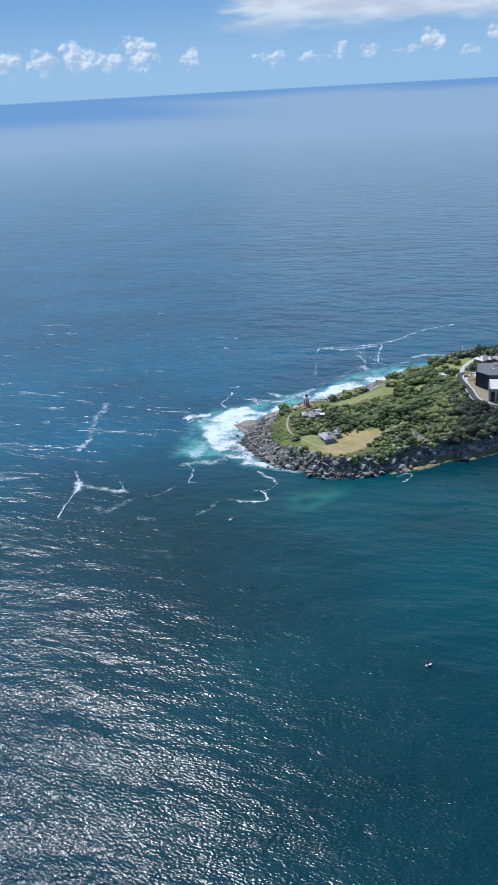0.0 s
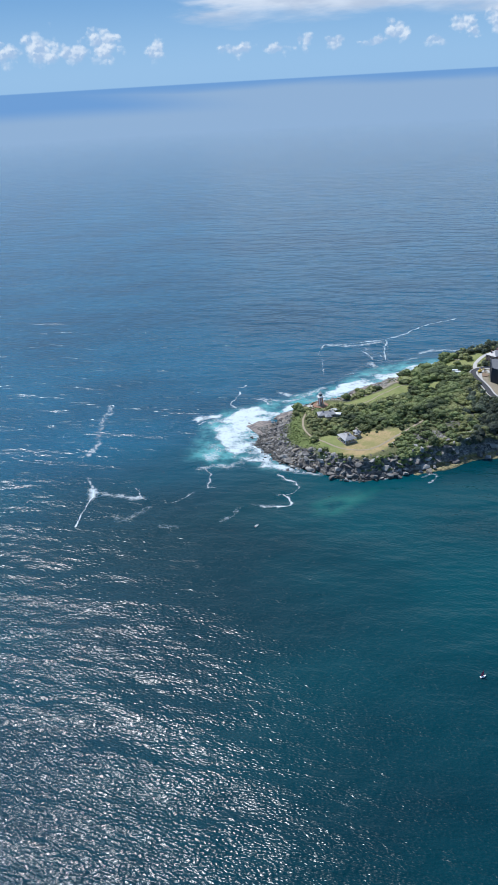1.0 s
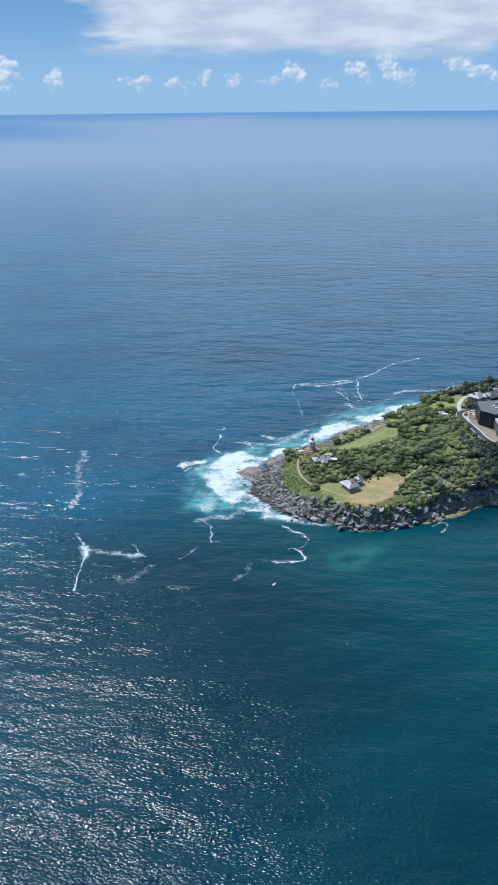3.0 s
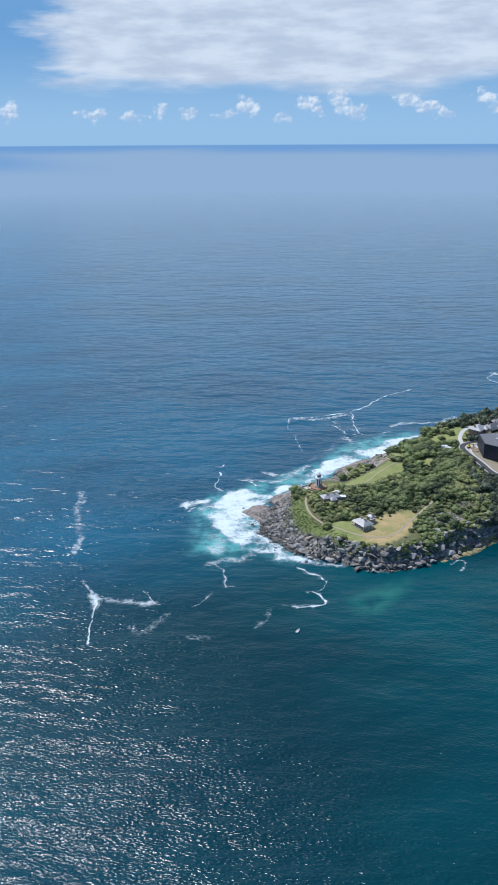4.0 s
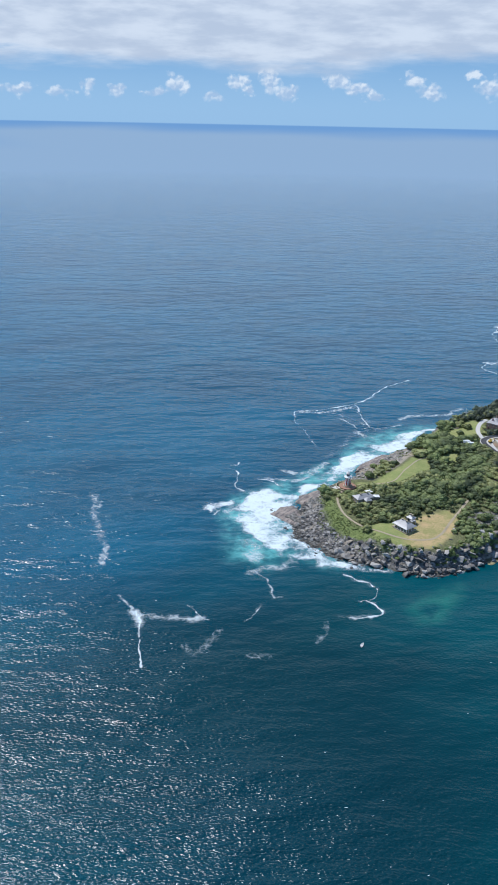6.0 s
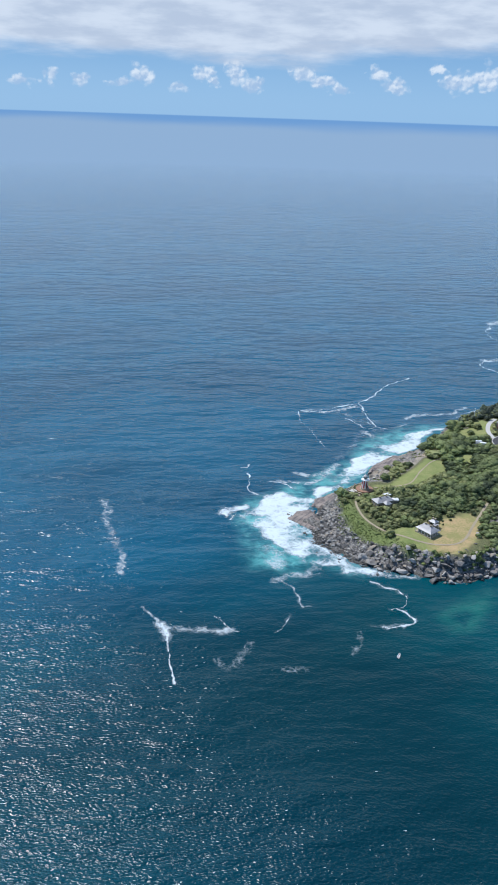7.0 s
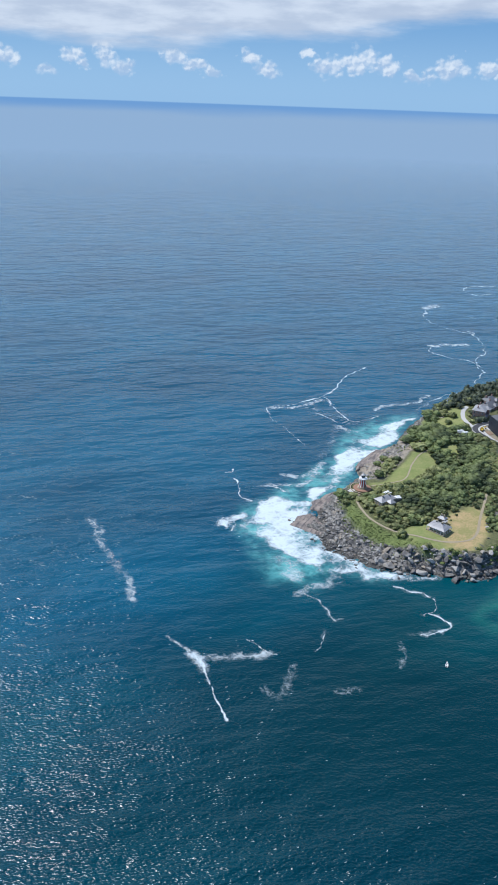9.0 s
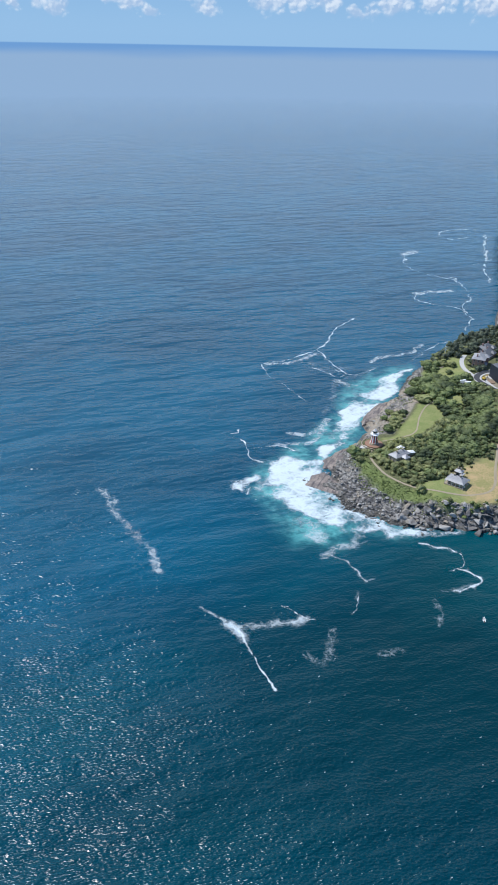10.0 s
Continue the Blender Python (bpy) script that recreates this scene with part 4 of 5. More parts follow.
def free_ground(x, y):
    """How fit the ground is for tall growth, 0 to 1, and for low growth."""
    z, d, reach = land_height(x, y)
    jx, jy = x + 1.5 * fbm(x, y, 6, 3, 171), y + 1.5 * fbm(x, y, 6, 3, 177)
    bare = np.maximum.reduce([smooth(depth_in(jx, jy, a), -1.2, 0.6) for a in (DRY, CLEARING, SITE, GLADE)] + [smooth(depth_in(jx, jy, LAWN_FAR), -1.2, 0.6) * smooth(fbm(x, y, 11, 2, 183), 0.22, 0.05)] + [smooth(depth_in(jx, jy, LEDGE), -1.2, 0.6)])
    for line, w in ((WALK, 2.0), (LAWN_WALK, 2.4), (ROAD, 3.6), (ROAD_SPUR, 3.6)):
        bare = np.maximum(bare, 1 - smooth(to_line(x, y, line), w, w + 1.2))
    for hx, hy, r in BUILT:
        bare = np.maximum(bare, (np.hypot(x - hx, y - hy) < r) * 1.0)
    low = smooth(depth_in(jx, jy, HEATH), -2, 1)
    rocky = smooth(depth_in(jx, jy, OCEAN_ROCK), -2, 0.5) * smooth(fbm(x, y, 9, 2, 221), 0.6, 0.3)
    rocky = np.maximum(rocky, smooth(depth_in(jx, jy, OUTCROP), -1, 2) * smooth(fbm(x, y, 7, 3, 51), -0.35, 0.0))
    rocky = np.maximum.reduce([rocky] + [smooth(depth_in(jx, jy, a), -1, 0.8) for a in GAPS])
    hang = 1 - 0.4 * smooth(x, 50, 80) * (y < 500)
    shore = smooth(d + 2.5 * fbm(x, y, 8, 3, 41), reach * 0.8 * hang, reach * 1.05 * hang)
    return (1 - bare) * (1 - low) * (1 - rocky) * shore, (1 - bare) * shore, z


BUILT = [(31, 540, 8), (22.5, 540.5, 4), (32, 517, 7), (41, 480, 9), (47, 486, 6), (183, 556, 23), (184, 530, 18), (169, 527, 9), (181, 590, 11), (194, 601, 10), (205, 613, 8), (139, 571, 5), (150, 611, 3), (165, 619, 2)]


def plant():
    kinds = tree_kinds()
    rng = np.random.default_rng(31)
    n = 26000
    x, y = rng.uniform(-10, 262, n), rng.uniform(446, 672, n)
    tall, low, z = free_ground(x, y)
    keep, cells = [], {}
    for k in np.nonzero(rng.random(n) < tall * np.maximum(smooth(fbm(x, y, 20, 3, 181), -0.6, -0.2), smooth(depth_in(x, y, THICKET), -1, 1)))[0]:
        key = (int(x[k] // 3), int(y[k] // 3))
        near = [j for a in (-1, 0, 1) for b in (-1, 0, 1) for j in cells.get((key[0] + a, key[1] + b), ())]
        gap = (1.75 + 1.5 * lattice(x[k] / 13, y[k] / 13, 187)) if x[k] < 205 else 3.6
        if all((x[k] - x[j]) ** 2 + (y[k] - y[j]) ** 2 > gap**2 for j in near):
            keep.append(k)
            cells.setdefault(key, []).append(k)
    stand = np.array([2.2 * lattice(x[k] / 26, y[k] / 26, 191) + 1.2 * lattice(x[k] / 7, y[k] / 7, 195) for k in keep])
    rest = {}
    singles = 0
    for i, k in enumerate(keep):
        grey = lattice(x[k] / 30, y[k] / 30, 201) * 0.6 + smooth(x[k] - 0.4 * (y[k] - 480), 85, 135) * 0.62 + rng.uniform(-0.18, 0.18)
        kind = int(rng.integers(5, 7)) if grey > 0.72 else (int(rng.integers(3, 5)) if grey > 0.43 else int(rng.integers(0, 3)))
        s = float(np.clip(0.30 + 0.30 * stand[i] + rng.uniform(-0.2, 0.25), 0.36, 1.45)) * (1.4 if rng.random() < 0.12 else 1.0)
        s *= 1 + 0.45 * float(smooth(depth_in(np.array(x[k]), np.array(y[k]), GROVE), -4, 4))
        m = pose(x[k], y[k], z[k] - 0.25, 0, 0, rng.uniform(0, 360)) @ Matrix.Diagonal((s, s, s * rng.uniform(0.70, 1.10), 1))
        base, v, q, mat, radius = kinds[kind]
        if singles < 290 and i % 4 == 0 and x[k] < 190:
            copy = copy_thing(base, Matrix())
            copy.matrix_basis = m
            singles += 1
        else:
            a = np.array(m)
            rest.setdefault(mat.name, (mat, []))[1].append((v @ a[:3, :3].T + a[:3, 3], q))
    for mat, pieces in rest.values():
        joined("scrub_canopy", pieces, mat, "dense closed canopy of wind-shorn coastal scrub", "scrub", rng.random(len(pieces)))
    for base, *_ in kinds:
        for child in list(base.children):
            bpy.data.objects.remove(child)
        bpy.data.objects.remove(base)
    # low heath and undergrowth
    small = [crown_arrays(rng, 0.9, 1.0, 2, 24, 0.26, 6, 2) for _ in range(6)]
    ok = np.nonzero(rng.random(n) < low * (1 - 0.75 * (tall > 0.4)) * smooth(fbm(x, y, 10, 3, 211), -0.5, 0.3) * 0.8)[0][:3400]
    hx, hy = rng.uniform(-6, 30, 5200), rng.uniform(455, 532, 5200)
    inside = rng.random(5200) < smooth(depth_in(hx, hy, HEATH), -3, 1) * (to_line(hx, hy, WALK) > 1.4) * 0.40 * smooth(fbm(hx, hy, 9, 3, 213), -0.5, 0.2)
    fx, fy = rng.uniform(8, 190, 9000), rng.uniform(438, 505, 9000)
    fz, fd, _ = land_height(fx, fy)
    face = (fd > 4.5) & (fd < 14) & (fz > 3.0) & (rng.random(9000) < 0.4 * smooth(fbm(fx, fy, 10, 2, 217), -0.1, 0.2))
    first_face = len(ok) + int(inside.sum())
    hx, hy, inside = np.concatenate([hx, fx]), np.concatenate([hy, fy]), np.concatenate([inside, face])
    x, y, z = np.concatenate([x[ok], hx[inside]]), np.concatenate([y[ok], hy[inside]]), np.concatenate([z[ok], height_at(hx[inside], hy[inside])])
    pieces = []
    for k in range(len(x)):
        v, q = small[int(rng.integers(0, 6))]
        s = rng.uniform(0.4, 0.85) * (2.9 if k >= first_face else 1.0)
        a = rng.uniform(0, 6.283)
        turn = np.array([[math.cos(a), -math.sin(a), 0], [math.sin(a), math.cos(a), 0], [0, 0, 0.75]]) * s
        pieces.append((v @ turn.T + (x[k], y[k], z[k] - 0.12), q))
    joined("heath", pieces, LEAF_HEATH, "low green heath and grass tussocks over the slope", "heath", rng.uniform(0.3, 1.0, len(pieces)))


plant()

# a few round shrubs and low slabs of rock on the dry lawn
for k, (sx, sy, s) in enumerate(((53.5, 488.5, 1.1), (57, 489.5, 0.8), (55, 485.5, 0.7), (62, 489, 1.0), (51, 492.5, 1.2))):
    v, q = crown_arrays(np.random.default_rng(300 + k), 1.1, 1.3, 4, 150, 0.26)
    bush = mesh_object("shrub", v, q, LEAF)
    bush.matrix_world = pose(sx, sy, float(height_at(sx, sy)) - 0.1, 0, 0, 40 * k) @ Matrix.Diagonal((s, s, s, 1))
    tagged(bush, "small round green shrub on the dry lawn", "shrub", "shrubs on the lawn")
for k, (sx, sy, s) in enumerate(((24, 468, 1.8), (27, 465.5, 2.2), (29.5, 463, 1.6), (22, 471, 1.3), (69, 470, 2.4), (72, 474, 2.0), (66, 466, 1.8), (75, 471, 1.5), (61, 461, 2.0), (52, 456.5, 2.2), (40, 456.5, 1.9), (47, 455.5, 1.7))):
    slab = new("boulder", BOULDERS[k % 10])
    slab.matrix_world = pose(sx, sy, float(height_at(sx, sy)) + 0.1, 4, -5, 70 * k) @ Matrix.Diagonal((s, s * 0.8, s * 0.5, 1))
    tagged(slab, "flat pale sandstone slab at the edge of dry lawn", "boulder", "slabs at the lawn edge")

slab_rng = random.Random(77)
for k in range(34):
    sx = slab_rng.uniform(74, 188)
    sy = 452 + 0.30 * (sx - 74) + slab_rng.uniform(-1, 9)
    s = slab_rng.uniform(1.6, 3.6)
    slab = new("boulder", BOULDERS[k % 10])
    slab.matrix_world = pose(sx, sy, float(height_at(sx, sy)) + 0.25 * s, slab_rng.uniform(-8, 8), slab_rng.uniform(-8, 8), slab_rng.uniform(0, 360)) @ Matrix.Diagonal((s * 1.3, s * 0.9, s * 0.6, 1))
    tagged(slab, "broad pale sandstone slab jutting from the scrubby slope", "boulder", "slabs on the harbour slope")

# ---- paths and roads ----
def ribbon(name, line, width, mat, label, category, lift=0.10, parent=None, offset=0.0, thick=0.0):
    """A strip that follows the ground along a line."""
    pts = [Vector((*p, 0)) for p in line]
    dense = []
    for a, b in zip(pts, pts[1:]):
        k = max(1, int((b - a).length / 1.0))
        dense += [a.lerp(b, i / k) for i in range(k)]
    dense.append(pts[-1])
    verts, faces = [], []
    wob = random.Random(len(line) * 7 + int(width * 10))
    for i, p in enumerate(dense):
        d = (dense[min(i + 1, len(dense) - 1)] - dense[max(i - 1, 0)]).normalized()
        side = Vector((-d.y, d.x, 0))
        w = width / 2 * (1 if thick else wob.uniform(0.85, 1.15))
        mid = p + side * offset
        z = float(height_at(mid.x, mid.y))
        for u in (-1, -0.33, 0.33, 1):
            q = mid + side * w * u
            zz = z * 0.6 + 0.4 * float(height_at(q.x, q.y)) if not thick else z
            verts.append((q.x, q.y, max(zz, float(height_at(q.x, q.y)) - 0.02) + lift + (0.02 if abs(u) < 0.5 else 0)))
    for i in range(len(dense) - 1):
        for u in range(3):
            faces.append((i * 4 + u, i * 4 + 4 + u, i * 4 + 5 + u, i * 4 + 1 + u))
    ob = mesh_object(name, verts, faces, mat, parent)
    if thick:
        mod = ob.modifiers.new("thickness", "SOLIDIFY")
        mod.thickness, mod.offset = thick, -1
    return tagged(ob, label, category, kind="structure") if parent is None else ob


DIRT = plain("sandy_path", (0.36, 0.295, 0.20), 0.95, scale=0.8, spread=0.25)
ribbon("footpath", WALK[:-10], 1.4, DIRT, "worn pale sandy walking track through grass", "path")
ribbon("footpath", WALK[-14:], 1.5, DIRT, "worn pale sandy walking track across dry lawn", "path")
ribbon("footpath", LAWN_WALK, 1.0, DIRT, "faint worn track across green lawn", "path")
road = ribbon("road", ROAD, 4.0, ASPHALT, "curving dark asphalt access road", "road", 0.22, thick=0.4)
for side in (-1, 1):
    ribbon("kerb", ROAD, 1.3 if side < 0 else 0.6, CONCRETE, "", "", 0.36, road, side * (2.7 if side < 0 else 2.35), 0.5)
spur = ribbon("road_spur", ROAD_SPUR, 2.7, CONCRETE, "pale concrete driveway curving to the houses", "driveway", 0.24, thick=0.4)
ribbon("kerb", ROAD_SPUR, 0.5, CONCRETE, "", "", 0.40, spur, 1.6, 0.5)
turn = rounded([(153.5, 553), (154, 562), (157, 571), (164, 575), (162, 565), (158, 553)], 2, True)
ribbon("pavement", turn[:14], 1.8, CONCRETE, "pale concrete footpath round a garden bed", "pavement", 0.26, thick=0.3)


# ---- shapes of buildings ----
def hip_roof(bm, x0, y0, x1, y1, z0, z1, over=0.5, thick=0.12, ridge=None):
    """A hipped roof over a rectangle, with eaves."""
    x0, y0, x1, y1 = x0 - over, y0 - over, x1 + over, y1 + over
    w, h = x1 - x0, y1 - y0
    k = min(w, h) / 2 if ridge is None else ridge
    if w >= h:
        top = [(x0 + k, (y0 + y1) / 2), (x1 - k, (y0 + y1) / 2)]
    else:
        top = [((x0 + x1) / 2, y0 + k), ((x0 + x1) / 2, y1 - k)]
    low = [(x0, y0), (x1, y0), (x1, y1), (x0, y1)]
    for drop in (0, thick):
        b = [bm.verts.new((*p, z0 - drop)) for p in low]
        t = [bm.verts.new((*p, z1 - drop)) for p in top]
        faces = [(b[0], b[1], t[1], t[0]), (b[1], b[2], t[1]), (b[2], b[3], t[0], t[1]), (b[3], b[0], t[0])] if w >= h else \
                [(b[0], b[1], t[0]), (b[1], b[2], t[1], t[0]), (b[2], b[3], t[1]), (b[3], b[0], t[0], t[1])]
        for f in faces:
            bm.faces.new(f if not drop else f[::-1])
        if drop:
            for i in range(4):
                bm.faces.new((first[i], b[i], b[(i + 1) % 4], first[(i + 1) % 4]))
        first = b
    return bm


def roof_ribs(base, x0, y0, x1, y1, z0, z1, over, step, mat):
    """Standing seams down the two long slopes of a hipped roof."""
    x0, y0, x1, y1 = x0 - over, y0 - over, x1 + over, y1 + over
    half = (y1 - y0) / 2
    bm = bmesh.new()
    n = int((x1 - x0) / step)
    for i in range(1, n):
        x = x0 + i * step
        run = min(half, x - x0, x1 - x)
        for s in (0, 1):
            ya = y0 if s == 0 else y1
            yb = ya + run * (1 if s == 0 else -1)
            a, b = Vector((x, ya, z0 + 0.02)), Vector((x, yb, z0 + (z1 - z0) * run / half + 0.02))
            d = b - a
            m = Matrix.Translation((a + b) / 2) @ d.to_track_quat("Z", "X").to_matrix().to_4x4() @ Matrix.Diagonal((0.07, 0.07, d.length, 1))
            bmesh.ops.create_cube(bm, size=1, matrix=m)
    return part("seams", bm, mat, base)


def window(parent, x, y, z, w, h, axis, frame_mat=None):
    """A window on a wall: frame with a pane; axis is the way it faces, as (dx, dy)."""
    dx, dy = axis
    bm = bmesh.new()
    hw = w / 2
    sx, sy = abs(dy), abs(dx)
    for a, b, c, d in ((-hw, -0.08, hw, 0), (-hw, h, hw, h + 0.08), (-hw, 0, -hw + 0.08, h), (hw - 0.08, 0, hw, h), (-0.03, 0, 0.03, h)):
        box(bm, x + sx * a - sy * 0.04, y + sy * a - sx * 0.04, z + b, x + sx * c + sy * 0.04, y + sy * c + sx * 0.04, z + d)
    win = part("window", bm, frame_mat or WHITE, parent)
    bm = bmesh.new()
    box(bm, x - sx * (hw - 0.06) - sy * 0.015, y - sy * (hw - 0.06) - sx * 0.015, z, x + sx * (hw - 0.06) + sy * 0.015, y + sy * (hw - 0.06) + sx * 0.015, z + h)
    part("pane", bm, GLASS, win)
    return win


# ---- lighthouse ----
def lighthouse(x, y, z):
    base = thing("lighthouse", pose(x, y, z, 0, 0, 12), "short round lighthouse with red and white vertical stripes", "lighthouse")
    bm = bmesh.new()
    lathe(bm, [(3.1, -1.5), (3.1, 0.25), (2.7, 0.3), (2.7, 0.9), (2.35, 1.0)], 32)
    part("plinth", bm, STONE, base, "sandstone plinth")
    n = 16
    for k in range(n):
        bm = bmesh.new()
        cols = []
        for j in range(4):
            a = 2 * math.pi * (k + j / 3) / n
            ring = []
            for r, h in ((2.25, 0.95), (1.95, 3.4), (1.78, 5.9), (2.05, 6.15)):
                ring.append((bm.verts.new((r * math.cos(a), r * math.sin(a), h)), bm.verts.new(((r - 0.3) * math.cos(a), (r - 0.3) * math.sin(a), h))))
            cols.append(ring)
        for p, q in zip(cols, cols[1:]):
            for i in range(3):
                bm.faces.new((p[i][0], q[i][0], q[i + 1][0], p[i + 1][0]))
        part("stripe", bm, RED if k % 2 else WHITE, base, "red painted stripe" if k % 2 else "white painted stripe")
    bm = bmesh.new()
    lathe(bm, [(2.0, 6.1), (2.65, 6.35), (2.65, 6.6), (1.4, 6.62)], 32)
    part("gallery", bm, WHITE, base)
    bm = bmesh.new()
    for k in range(20):
        a = 2 * math.pi * k / 20
        tube(bm, 0.03, 0.03, 6.6, 7.55, 6, 2.5 * math.cos(a), 2.5 * math.sin(a))
    for h in (7.1, 7.55):
        for k in range(20):
            a, b = 2 * math.pi * k / 20, 2 * math.pi * (k + 1) / 20
            p, q = Vector((2.5 * math.cos(a), 2.5 * math.sin(a), h)), Vector((2.5 * math.cos(b), 2.5 * math.sin(b), h))
            d = q - p
            bmesh.ops.create_cone(bm, segments=5, radius1=0.03, radius2=0.03, depth=d.length, matrix=Matrix.Translation((p + q) / 2) @ d.to_track_quat("Z", "Y").to_matrix().to_4x4())
    part("railing", bm, WHITE, base)
    bm = bmesh.new()
    lathe(bm, [(1.35, 6.6), (1.35, 7.4), (1.28, 7.42)], 16)
    part("lantern_base", bm, WHITE, base)
    bm = bmesh.new()
    lathe(bm, [(1.22, 7.4), (1.22, 8.7)], 16)
    glass = part("lantern", bm, GLASS, base, "glazed lantern room")
    bm = bmesh.new()
    for k in range(8):
        a = 2 * math.pi * k / 8
        tube(bm, 0.06, 0.06, 7.4, 8.7, 6, 1.25 * math.cos(a), 1.25 * math.sin(a))
    part("glazing_bar", bm, WHITE, glass)
    bm = bmesh.new()
    lathe(bm, [(1.4, 8.65), (1.36, 8.8), (1.1, 9.2), (0.65, 9.6), (0.2, 9.85), (0.18, 10.1), (0.3, 10.2), (0.12, 10.45), (0.03, 10.9)], 24)
    part("dome", bm, WORN_WHITE, base, "weathered white domed roof with a vent ball")
    bm = bmesh.new()
    box(bm, -0.5, -2.35, 0.95, 0.5, -2.05, 2.9, 0.03)
    part("door", bm, TIMBER, base)
    for k, h in enumerate((2.6, 4.6)):
        window(base, 0.0 if k else 2.02, -1.95 if k else 0.0, h, 0.5, 0.8, (0, -1) if k else (1, 0))
    return base


lighthouse(30.4, 540.2, 10.9)
paving = thing("forecourt", pose(30.4, 540.2, 10.2), "reddish-brown paved forecourt round the lighthouse", "paving", kind="structure")
bm = bmesh.new()
lathe(bm, [(5.6, -0.8), (5.6, 0.62), (5.4, 0.68), (0.5, 0.69)], 28)
part("slab", bm, plain("red_brown_paving", (0.30, 0.17, 0.11), 0.9), paving)


def curved_wall(cx, cy, r, a0, a1, z0, z1, t=0.5):
    base = thing("stone_wall", pose(cx, cy, 0), "low curved sandstone wall beside the lighthouse", "wall", kind="structure")
    n = 14
    for k in range(n):
        bm = bmesh.new()
        b0, b1 = radians(a0 + (a1 - a0) * k / n), radians(a0 + (a1 - a0) * (k + 0.96) / n)
        v = [bm.verts.new((q * math.cos(b), q * math.sin(b), h)) for h in (z0, z1) for q, b in ((r, b0), (r, b1), (r + t, b1), (r + t, b0))]
        for f in ((3, 2, 1, 0), (4, 5, 6, 7), (0, 1, 5, 4), (1, 2, 6, 5), (2, 3, 7, 6), (3, 0, 4, 7)):
            bm.faces.new([v[i] for i in f])
        part("stone", bm, STONE, base)


curved_wall(30.4, 540.2, 7.2, 95, 230, 7.0, 10.9)

# small roofless stone hut at the head of the track
hut = thing("stone_hut", pose(22.5, 540.5, 7.9, 0, 0, 25), "small dark weathered stone hut beside the track", "hut")
bm = bmesh.new()
for a in ((-2, -1.6, -1, 2, -1.2, 2.3), (-2, 1.2, -1, 2, 1.6, 2.3), (-2, -1.2, -1, -1.6, 1.2, 2.3), (1.6, -1.2, -1, 2, 1.2, 1.2)):
    box(bm, *a, 0.05)
part("walls", bm, ROCK, hut)
bm = bmesh.new()
box(bm, -2.2, -1.8, 2.3, 2.2, 1.8, 2.5, 0.05)
part("roof_slab", bm, CONCRETE, hut)


# ---- cottages ----
def cottage(m, length, width, eaves, ridge, label, wall, roof, posts=True):
    base = thing("cottage", m, label, "cottage")
    bm = bmesh.new()
    for a in ((0, 0, length, 0.35), (0, width - 0.35, length, width), (0, 0.35, 0.35, width - 0.35), (length - 0.35, 0.35, length, width - 0.35)):
        box(bm, a[0], a[1], -0.8, a[2], a[3], eaves)
    part("walls", bm, wall, base)
    bm = bmesh.new()
    hip_roof(bm, 0, 0, length, width, eaves + 0.35, ridge, 0.35)
    part("roof", bm, roof, base)
    roof_ribs(base, 0, 0, length, width, eaves + 0.35, ridge, 0.35, 0.6, roof)
    for x in np.linspace(1.4, length - 1.4, 4):
        window(base, x, -0.01, 0.8, 1.0, 1.5, (0, -1))
        window(base, x, width + 0.01, 0.8, 1.0, 1.5, (0, 1))
    for y in np.linspace(1.8, width - 1.8, 2):
        window(base, -0.01, y, 0.8, 1.0, 1.5, (-1, 0))
        window(base, length + 0.01, y, 0.8, 1.0, 1.5, (1, 0))
    bm = bmesh.new()
    box(bm, length / 2 - 0.5, -0.06, 0, length / 2 + 0.5, 0.06, 2.1, 0.02)
    part("door", bm, TIMBER, base)
    for x in (length * 0.3, length * 0.7):
        bm = bmesh.new()
        box(bm, x - 0.4, width * 0.5 - 0.4, ridge - 0.9, x + 0.4, width * 0.5 + 0.4, ridge + 0.9, 0.03)
        box(bm, x - 0.5, width * 0.5 - 0.5, ridge + 0.7, x + 0.5, width * 0.5 + 0.5, ridge + 0.85, 0.02)
        part("chimney", bm, STONE, base)
    return base


